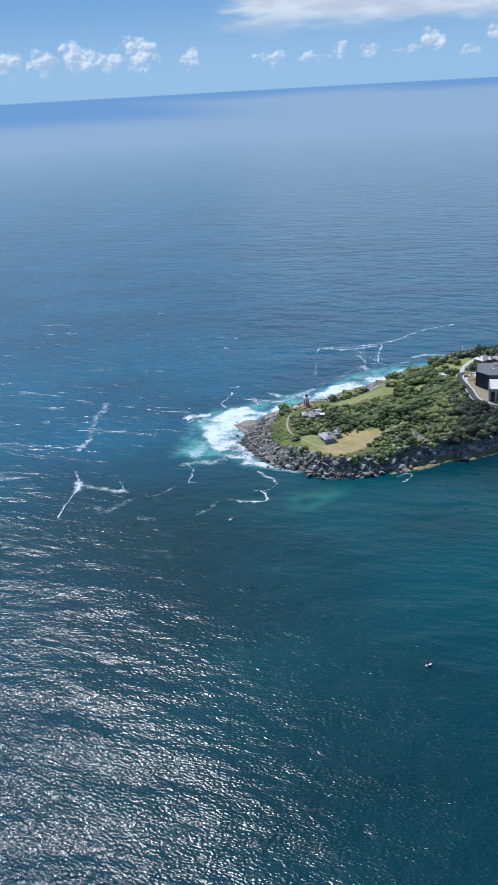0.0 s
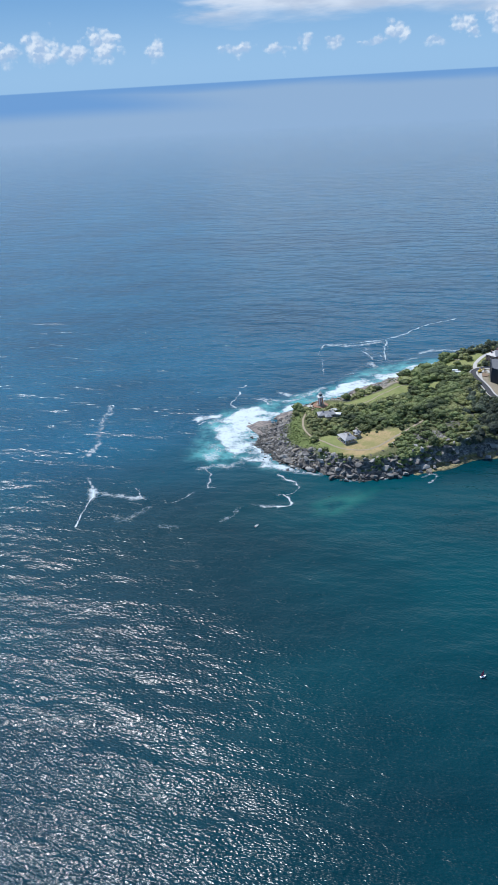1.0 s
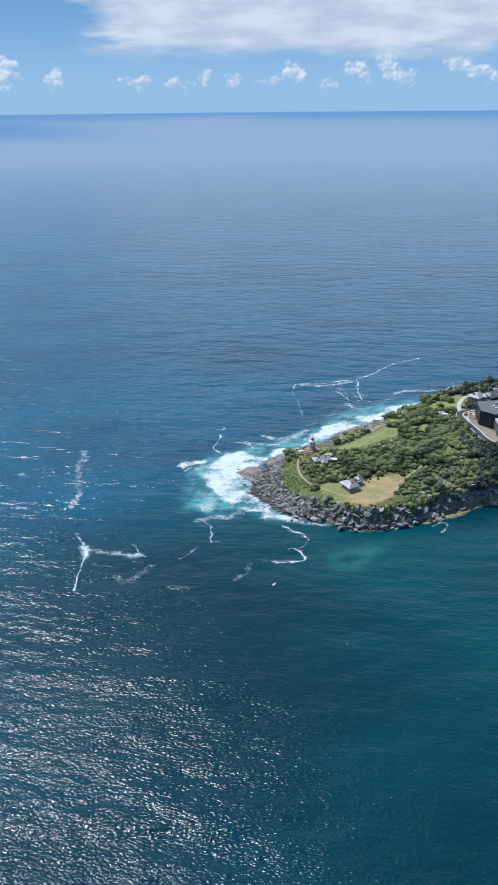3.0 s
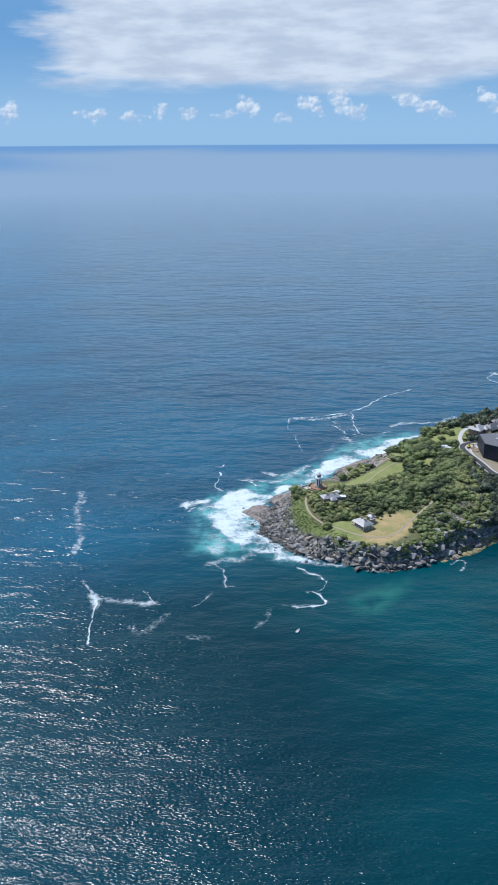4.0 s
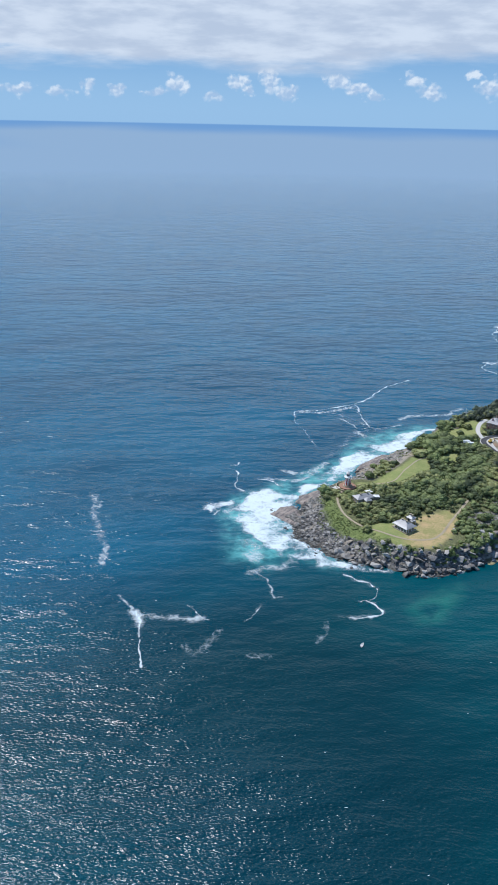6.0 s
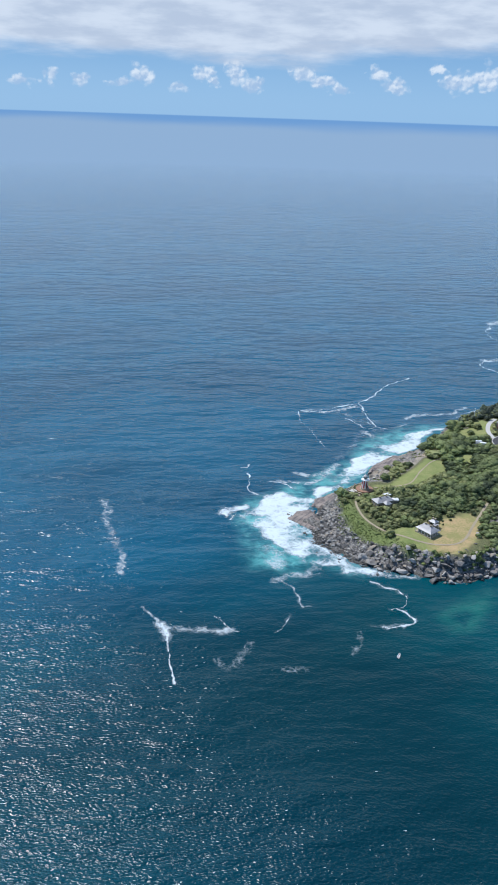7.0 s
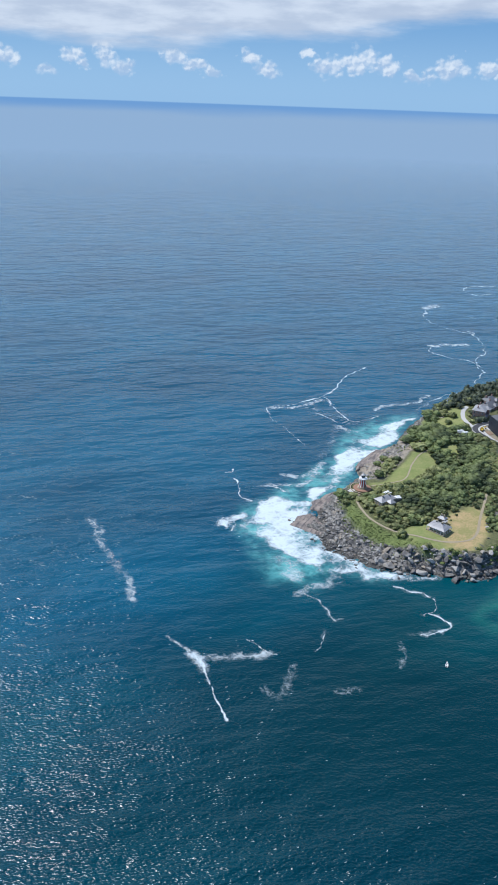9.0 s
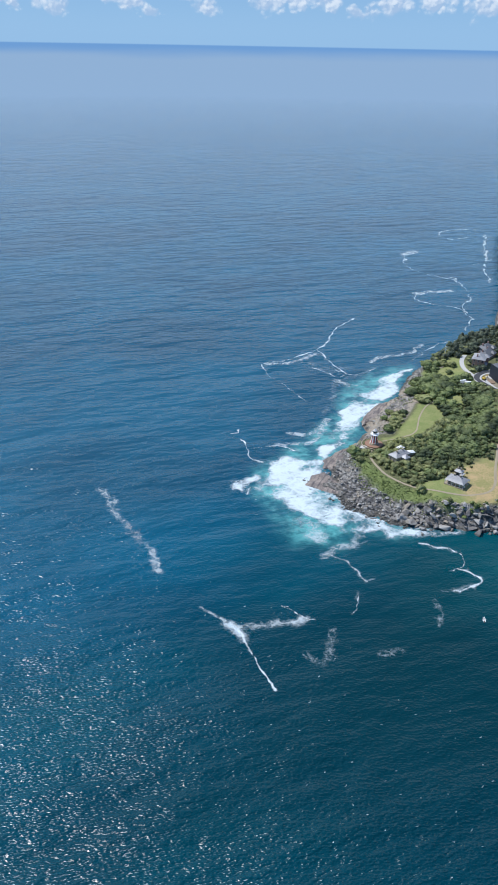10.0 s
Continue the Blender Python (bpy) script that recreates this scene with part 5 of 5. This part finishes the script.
def verandah(base, x0, y0, x1, y1, inner, z_out, z_in, roof, sides):
    """A lean-to roof round some sides of a rectangle, on posts. sides: of 'front', 'back', 'left', 'right'."""
    ix0, iy0, ix1, iy1 = inner
    quads = {"front": ((x0, y0), (x1, y0), (ix1, iy0), (ix0, iy0)), "back": ((x1, y1), (x0, y1), (ix0, iy1), (ix1, iy1)),
             "left": ((x0, y1), (x0, y0), (ix0, iy0), (ix0, iy1)), "right": ((x1, y0), (x1, y1), (ix1, iy1), (ix1, iy0))}
    bm = bmesh.new()
    for s in sides:
        a, b, c, d = quads[s]
        for dz in (0, -0.1):
            v = [bm.verts.new((*a, z_out + dz)), bm.verts.new((*b, z_out + dz)), bm.verts.new((*c, z_in + dz)), bm.verts.new((*d, z_in + dz))]
            bm.faces.new(v if dz == 0 else v[::-1])
    part("verandah_roof", bm, roof, base)
    bm = bmesh.new()
    box(bm, x0, y0, -0.5, x1, y1, 0.12, 0.03)
    part("verandah_floor", bm, STONE, base)
    spots = set()
    for s in sides:
        (ax, ay), (bx, by) = quads[s][0], quads[s][1]
        k = max(2, int(math.hypot(bx - ax, by - ay) / 2.1))
        for i in range(k + 1):
            t = i / k
            spots.add((round(ax + (bx - ax) * t, 2), round(ay + (by - ay) * t, 2)))
    for px, py in sorted(spots):
        bm = bmesh.new()
        inx, iny = min(max(px, x0 + 0.15), x1 - 0.15), min(max(py, y0 + 0.15), y1 - 0.15)
        box(bm, inx - 0.08, iny - 0.08, 0.1, inx + 0.08, iny + 0.08, z_out - 0.02)
        part("post", bm, WHITE, base)


# the cottage on the dry lawn: its long side runs away from the harbour edge
turn_one = math.degrees(math.atan2(484 - 474, 34.5 - 38.2))
one = cottage(pose(44.6, 476.3, 10.45, 0, 0, turn_one), 8.6, 5.6, 2.9, 4.7, "single-storey stone cottage with grey iron hip roof and verandah", STONE, TIN)
verandah(one, -1.5, -1.6, 10.0, 7.2, (-0.3, -0.3, 8.9, 5.9), 2.5, 3.3, TIN, ("front", "back", "left", "right"))
wing = cottage(pose(50.5, 484.0, 10.5, 0, 0, turn_one), 4.2, 3.6, 2.6, 4.3, "small rear stone wing with pale iron hip roof", STONE, TIN_PALE)
link = thing("covered_way", pose(47.5, 482.2, 10.5, 0, 0, turn_one), "low covered way joining cottage and rear wing", "covered way")
bm = bmesh.new()
box(bm, -1.0, -1.8, 2.35, 1.0, 1.8, 2.5, 0.03)
part("roof", bm, TIN_PALE, link)
for px, py in ((-0.9, -1.7), (0.9, -1.7), (-0.9, 1.7), (0.9, 1.7)):
    bm = bmesh.new()
    box(bm, px - 0.07, py - 0.07, -0.3, px + 0.07, py + 0.07, 2.36)
    part("post", bm, WHITE, link)

two = cottage(pose(26.2, 514.6, 10.3, 0, 0, 6), 12.0, 6.4, 2.9, 5.0, "keeper's cottage with weathered grey iron roofs among trees", STONE, TIN)
bm = bmesh.new()
hip_roof(bm, 4.2, -3.4, 8.2, 0.6, 3.1, 4.6, 0.3)
part("roof", bm, TIN, two, "front wing roof of grey iron")
bm = bmesh.new()
for a in ((4.2, -3.4, 8.2, -3.1), (4.2, -3.1, 4.5, 0.0), (7.9, -3.1, 8.2, 0.0)):
    box(bm, a[0], a[1], -0.8, a[2], a[3], 2.9)
part("walls", bm, STONE, two)
for n, (sx, sy, w, l) in enumerate(((36.5, 523.0, 4.0, 3.0), (38.0, 516.5, 3.6, 3.0))):
    shed = thing("outbuilding", pose(sx, sy, 10.6, 0, 0, 10 - 25 * n), "small outbuilding with bright white roof behind the cottage", "outbuilding", "outbuildings")
    bm = bmesh.new()
    box(bm, 0, 0, -0.8, w, l, 2.5, 0.03)
    part("walls", bm, STONE, shed)
    bm = bmesh.new()
    hip_roof(bm, 0, 0, w, l, 2.6, 3.3, 0.3)
    part("roof", bm, WHITE, shed)


# ---- the big dark building ----
def prism(name, outline, z0, z1, mat, base, label=""):
    bm = bmesh.new()
    low, top = [bm.verts.new((*p, z0)) for p in outline], [bm.verts.new((*p, z1)) for p in outline]
    bm.faces.new(low[::-1]), bm.faces.new(top)
    for i in range(len(outline)):
        j = (i + 1) % len(outline)
        bm.faces.new((low[i], low[j], top[j], top[i]))
    return part(name, bm, mat, base, label)


def wall_strip(name, a, b, t0, t1, z0, z1, proud, mat, base):
    """A slab on the outside of the wall from a to b (outside to the right), between shares t0 and t1 of its length."""
    a, b = Vector((*a, 0)), Vector((*b, 0))
    d = b - a
    out = Vector((d.y, -d.x, 0)).normalized()
    p, q = a + d * t0, a + d * t1
    corners = [p - out * 0.05, q - out * 0.05, q + out * proud, p + out * proud]
    return prism(name, [(c.x, c.y) for c in corners][::-1], z0, z1, mat, base)


HALL = [(164.5, 573), (159, 553), (166, 544), (202, 541), (206, 571)]
hall = thing("training_building", pose(0, 0, 0), "large dark blue clad modern building with flat grey roof", "building")
prism("walls", HALL, 11, 26.0, DARK_CLAD, hall)
prism("roof", [(p[0] * 0.97 + 183 * 0.03, p[1] * 0.97 + 557 * 0.03) for p in HALL], 26.004, 26.2, DARK_ROOF, hall, "flat slate grey sheet roof")
for a, b, n in ((HALL[0], HALL[1], 5), (HALL[1], HALL[2], 3), (HALL[2], HALL[3], 8)):
    for k in range(n):
        wall_strip("cladding_panel", a, b, (k + 0.04) / n, (k + 0.96) / n, 12.0, 25.7, 0.08, DARK_CLAD, hall)
    wall_strip("parapet", a, b, 0.0, 1.0, 25.75, 26.55, 0.12, DARK_CLAD, hall)
for k in range(6):
    bm = bmesh.new()
    x0, y0 = 172 + (k // 2) * 5, 556 + (k % 2) * 4
    box(bm, x0, y0, 26.2, x0 + 1.5, y0 + 1.2, 26.8, 0.05)
    part("skylight", bm, WHITE, hall)
bm = bmesh.new()
box(bm, 186, 560, 26.2, 197, 568, 27.9, 0.05)
part("plant_room", bm, DARK_ROOF, hall)
for k in range(3):
    bm = bmesh.new()
    box(bm, 176 + k * 3.2, 564.5, 26.2, 178 + k * 3.2, 566.5, 27.3, 0.05)
    part("air_unit", bm, TIN_PALE, hall)
for k in range(5):
    bm = bmesh.new()
    box(bm, 168 + k * 6.5, 546.5, 26.2, 168.12 + k * 6.5, 570.5, 26.3)
    part("roof_seam", bm, TIN, hall)

ANNEXE = [(166.0, 543.0), (160.8, 522.5), (192, 515), (199, 540.5)]
low = thing("annexe_building", pose(0, 0, 0), "lower sandstone-coloured annexe with pale roof and dark windows", "building")
prism("walls", ANNEXE, 9, 23.8, STONE, low)
prism("roof", [(p[0] * 0.97 + 182 * 0.03, p[1] * 0.97 + 530 * 0.03) for p in ANNEXE], 23.804, 24.0, PALE_ROOF, low, "pale grey flat roof")
wall_strip("parapet", ANNEXE[0], ANNEXE[1], 0, 1, 23.5, 24.3, 0.12, WORN_WHITE, low)
wall_strip("parapet", ANNEXE[1], ANNEXE[2], 0, 1, 23.5, 24.3, 0.12, WORN_WHITE, low)
for k in range(7):
    wall_strip("window", ANNEXE[1], ANNEXE[2], (k + 0.2) / 7, (k + 0.8) / 7, 15.0, 21.8, 0.06, GLASS, low)
    wall_strip("pier", ANNEXE[1], ANNEXE[2], (k + 0.87) / 7, (k + 1.0) / 7, 12.0, 22.6, 0.35, CONCRETE, low)
for k in range(5):
    wall_strip("window", ANNEXE[0], ANNEXE[1], 0.06 + k * 0.19, 0.18 + k * 0.19, 15.0, 21.8, 0.06, GLASS, low)
    wall_strip("pier", ANNEXE[0], ANNEXE[1], 0.195 + k * 0.19, 0.235 + k * 0.19, 12.0, 22.6, 0.35, CONCRETE, low)
wall_strip("sunshade", ANNEXE[0], ANNEXE[1], 0.02, 0.98, 22.4, 22.7, 1.1, DARK_CLAD, low)


# ---- houses behind ----
def house(m, length, width, storeys, label, wall, roof):
    base = thing("house", m, label, "house", "houses on the headland")
    top = 3.1 * storeys
    bm = bmesh.new()
    box(bm, 0, 0, -2, length, width, top)
    part("walls", bm, wall, base)
    bm = bmesh.new()
    hip_roof(bm, 0, 0, length, width, top + 0.05, top + 2.6, 0.6)
    part("roof", bm, roof, base)
    bm = bmesh.new()
    hip_roof(bm, length * 0.55, -2.2, length * 0.9, 2.0, top + 0.06, top + 2.0, 0.4)
    part("roof", bm, roof, base)
    bm = bmesh.new()
    box(bm, length * 0.57, -1.9, -2, length * 0.88, 0.0, top)
    part("walls", bm, wall, base)
    for s in range(storeys):
        for x in np.linspace(1.3, length * 0.5, 3):
            window(base, x, -0.02, 0.9 + 3.1 * s, 1.1, 1.5, (0, -1))
        window(base, length * 0.72, -1.92, 0.9 + 3.1 * s, 1.6, 1.5, (0, -1))
        for y in np.linspace(1.6, width - 1.6, 3):
            window(base, -0.02, y, 0.9 + 3.1 * s, 1.1, 1.5, (-1, 0))
    for x in (length * 0.2, length * 0.8):
        bm = bmesh.new()
        box(bm, x - 0.45, width * 0.6, top + 0.5, x + 0.45, width * 0.6 + 0.9, top + 3.4, 0.04)
        part("chimney", bm, BRICK, base)
    verandah(base, -1.8, -1.8, length * 0.5, 0.0, (-0.1, -0.1, length * 0.5, 0.0), 2.6, 3.0, roof, ("front",))
    return base


house(pose(173, 586.5, 16.4, 0, 0, 35), 12, 9, 2, "two-storey pink-brown brick house with grey hip roof", BRICK, TIN)
house(pose(188, 597.5, 16.2, 0, 0, 20), 14, 8, 1, "single-storey brick house with grey roof and white trim", BRICK, DARK_ROOF)
house(pose(200, 609.5, 15.4, 0, 0, 10), 12, 8, 1, "low rendered house with dark grey roof", CONCRETE, DARK_ROOF)


# ---- parked vans and small things by the road ----
def van(m, label):
    base = thing("van", m, label, "van", "parked vans")
    bm = bmesh.new()
    box(bm, 0, -1.0, 0.45, 4.6, 1.0, 2.5, 0.15)
    box(bm, 4.4, -0.98, 0.45, 5.7, 0.98, 1.5, 0.15)
    part("body", bm, WHITE, base)
    bm = bmesh.new()
    box(bm, 4.3, -0.9, 1.5, 4.9, 0.9, 2.25, 0.1)
    part("windscreen", bm, GLASS, base)
    for wx in (1.0, 4.7):
        for wy in (-0.95, 0.95):
            bm = bmesh.new()
            bmesh.ops.create_cone(bm, cap_ends=True, segments=14, radius1=0.36, radius2=0.36, depth=0.24, matrix=Matrix.Translation((wx, wy, 0.36)) @ Matrix.Rotation(math.pi / 2, 4, "X"))
            part("wheel", bm, RUBBER, base)
    return base


for vx, vy, a in ((135.5, 573.5, -20), (136.5, 569.5, -22)):
    van(pose(vx, vy, float(height_at(vx + 2, vy)) + 0.05, 0, 0, a), "white panel van parked beside the scrub")
slab = thing("parking_slab", pose(139, 571.5, float(height_at(139, 571.5)) - 0.25, 0, 0, -20), "pale gravel parking area beside the scrub", "parking", kind="structure")
bm = bmesh.new()
box(bm, -5, -4, -0.6, 6, 4, 0.3, 0.05)
part("surface", bm, CONCRETE, slab)

marker = thing("navigation_mast", pose(165, 619, float(height_at(165, 619)) - 0.2), "white navigation mast with a crossarm at the cliff edge", "mast")
bm = bmesh.new()
tube(bm, 0.22, 0.14, 0, 8.5, 10)
part("pole", bm, WHITE, marker)
bm = bmesh.new()
box(bm, -1.9, -0.1, 6.2, 1.9, 0.1, 6.5, 0.03)
part("crossarm", bm, WHITE, marker)
bm = bmesh.new()
lathe(bm, [(0.35, 8.5), (0.4, 8.6), (0.4, 9.1), (0.2, 9.3)], 12)
part("lamp", bm, WHITE, marker)

# old gun pit on the far lawn
pit = thing("gun_emplacement", pose(149, 609, float(height_at(149, 609)) - 0.1), "old round concrete gun emplacement sunk in lawn", "gun emplacement")
bm = bmesh.new()
lathe(bm, [(4.2, -0.6), (4.2, 0.5), (3.6, 0.62), (3.4, 0.6), (3.3, 0.1), (0.2, 0.08)], 24)
part("ring", bm, STONE, pit)
pit = thing("gun_emplacement", pose(95, 572.5, float(height_at(95, 572.5)) - 0.1), "old round concrete gun emplacement beside the rocks", "gun emplacement")
bm = bmesh.new()
lathe(bm, [(3.2, -0.6), (3.2, 0.35), (2.7, 0.45), (2.5, 0.4), (2.4, 0.1), (0.2, 0.08)], 24)
part("ring", bm, STONE, pit)

# building site inside the road bend
bed = thing("spoil_heap", pose(158, 565.5, float(height_at(158, 565.5)) - 0.1), "low heap of brown earth inside the road bend", "earth heap")
bm = bmesh.new()
lathe(bm, [(3.6, -0.8), (3.4, 0.20), (2.6, 0.34), (1.2, 0.55), (0.2, 0.6)], 20)
for v in bm.verts:
    v.co.z += 0.25 * noise.noise(v.co * 0.9)
part("earth", bm, plain("turned_earth", (0.30, 0.21, 0.14), 0.95, spread=0.3), bed)


def excavator(m):
    base = thing("excavator", m, "small yellow tracked excavator on a building site", "excavator")
    for side in (-1, 1):
        bm = bmesh.new()
        box(bm, -1.5, side * 0.95 - 0.25, 0.0, 1.5, side * 0.95 + 0.25, 0.65, 0.22)
        part("track", bm, RUBBER, base)
    bm = bmesh.new()
    box(bm, -1.5, -1.05, 0.75, 1.0, 1.05, 1.65, 0.15)
    part("body", bm, YELLOW, base)
    bm = bmesh.new()
    box(bm, -0.2, 0.1, 1.6, 1.0, 1.0, 2.75, 0.12)
    cab = part("cab", bm, YELLOW, base)
    bm = bmesh.new()
    box(bm, 0.0, 0.2, 1.9, 1.03, 1.03, 2.55, 0.05)
    part("pane", bm, GLASS, cab)
    for name, a, b, w in (("boom", (0.9, -0.3, 1.4), (3.0, -0.3, 3.1), 0.22), ("stick", (3.0, -0.3, 3.1), (4.3, -0.3, 1.3), 0.17)):
        a, b = Vector(a), Vector(b)
        bm = bmesh.new()
        bmesh.ops.create_cube(bm, size=1, matrix=Matrix.Translation((a + b) / 2) @ (b - a).to_track_quat("Z", "Y").to_matrix().to_4x4() @ Matrix.Diagonal((2 * w, 1.5 * w, (b - a).length + 0.2, 1)))
        part(name, bm, YELLOW, base)
    bm = bmesh.new()
    box(bm, 3.8, -0.75, 0.5, 4.6, 0.15, 1.3, 0.2)
    part("bucket", bm, DARK_ROOF, base)
    return base


excavator(pose(156.0, 570.0, float(height_at(156, 570)) + 0.15, 0, 0, 15))

# ---- boats ----
def dinghy(m):
    base = thing("motor_boat", m, "small white open motor boat on the water", "boat")
    bm = bmesh.new()
    rows = []
    for u, w, keel, gun in ((0.0, 0.95, -0.2, 0.75), (0.35, 1.1, -0.3, 0.75), (0.7, 0.85, -0.2, 0.9), (0.92, 0.4, 0.05, 1.05), (1.0, 0.06, 0.4, 1.15)):
        x = -2.8 + 5.6 * u
        rows.append([bm.verts.new((x, -w, gun)), bm.verts.new((x, -w * 0.75, keel + 0.15)), bm.verts.new((x, 0, keel)), bm.verts.new((x, w * 0.75, keel + 0.15)), bm.verts.new((x, w, gun)),
                     bm.verts.new((x, w * 0.85, gun)), bm.verts.new((x, w * 0.7, 0.25)), bm.verts.new((x, -w * 0.7, 0.25)), bm.verts.new((x, -w * 0.85, gun))])
    for p, q in zip(rows, rows[1:]):
        for i in range(9):
            bm.faces.new((p[i], p[(i + 1) % 9], q[(i + 1) % 9], q[i]))
    bm.faces.new(rows[0][::-1]), bm.faces.new(rows[-1])
    part("hull", bm, WHITE, base)
    bm = bmesh.new()
    box(bm, -0.3, -0.4, 0.25, 0.3, 0.4, 1.2, 0.08)
    part("console", bm, WHITE, base)
    bm = bmesh.new()
    box(bm, -3.3, -0.25, -0.1, -2.8, 0.25, 1.1, 0.08)
    part("outboard_motor", bm, RUBBER, base)
    bm = bmesh.new()
    for wx in (-1.6, 1.5):
        box(bm, wx - 0.2, -0.7, 0.5, wx + 0.2, 0.7, 0.6, 0.03)
    part("thwart", bm, TIMBER, base)


dinghy(pose(-23.5, 395.5, 0.05, 0, 0, 46) @ Matrix.Diagonal((0.62, 0.62, 0.62, 1)))


def sailing_boat(m):
    base = thing("sailing_boat", m, "small white sailing boat with pink-red sail", "boat")
    bm = bmesh.new()
    rows = []
    for u, w, keel, gun in ((0.0, 0.7, 0.1, 0.7), (0.3, 1.0, -0.35, 0.65), (0.6, 0.95, -0.4, 0.7), (0.88, 0.45, -0.1, 0.85), (1.0, 0.05, 0.5, 0.95)):
        x = -2.6 + 5.2 * u
        rows.append([bm.verts.new((x, -w, gun)), bm.verts.new((x, -w * 0.7, keel + 0.2)), bm.verts.new((x, 0, keel)), bm.verts.new((x, w * 0.7, keel + 0.2)), bm.verts.new((x, w, gun)), bm.verts.new((x, 0, gun + 0.12))])
    for p, q in zip(rows, rows[1:]):
        for i in range(6):
            bm.faces.new((p[i], p[(i + 1) % 6], q[(i + 1) % 6], q[i]))
    bm.faces.new(rows[0][::-1]), bm.faces.new(rows[-1])
    part("hull", bm, WHITE, base)
    bm = bmesh.new()
    tube(bm, 0.06, 0.04, 0.5, 6.4, 8, 0.4)
    part("mast", bm, TIN, base)
    bm = bmesh.new()
    sail = [bm.verts.new(p) for p in ((0.35, 0, 1.2), (-2.3, 0.35, 1.3), (-1.2, 0.4, 3.6), (0.35, 0.05, 6.2), (-0.6, 0.35, 2.6))]
    for f in ((0, 1, 4), (1, 2, 4), (2, 3, 4), (3, 0, 4)):
        bm.faces.new([sail[i] for i in f])
    part("sail", bm, PINK, base, "pink-red mainsail")
    bm = bmesh.new()
    box(bm, -1.6, -0.5, 0.7, 0.2, 0.5, 1.15, 0.1)
    part("cabin", bm, WHITE, base)


sailing_boat(pose(65, 264.5, 0.1, 0, 0, 20) @ Matrix.Diagonal((0.6, 0.6, 0.6, 1)))
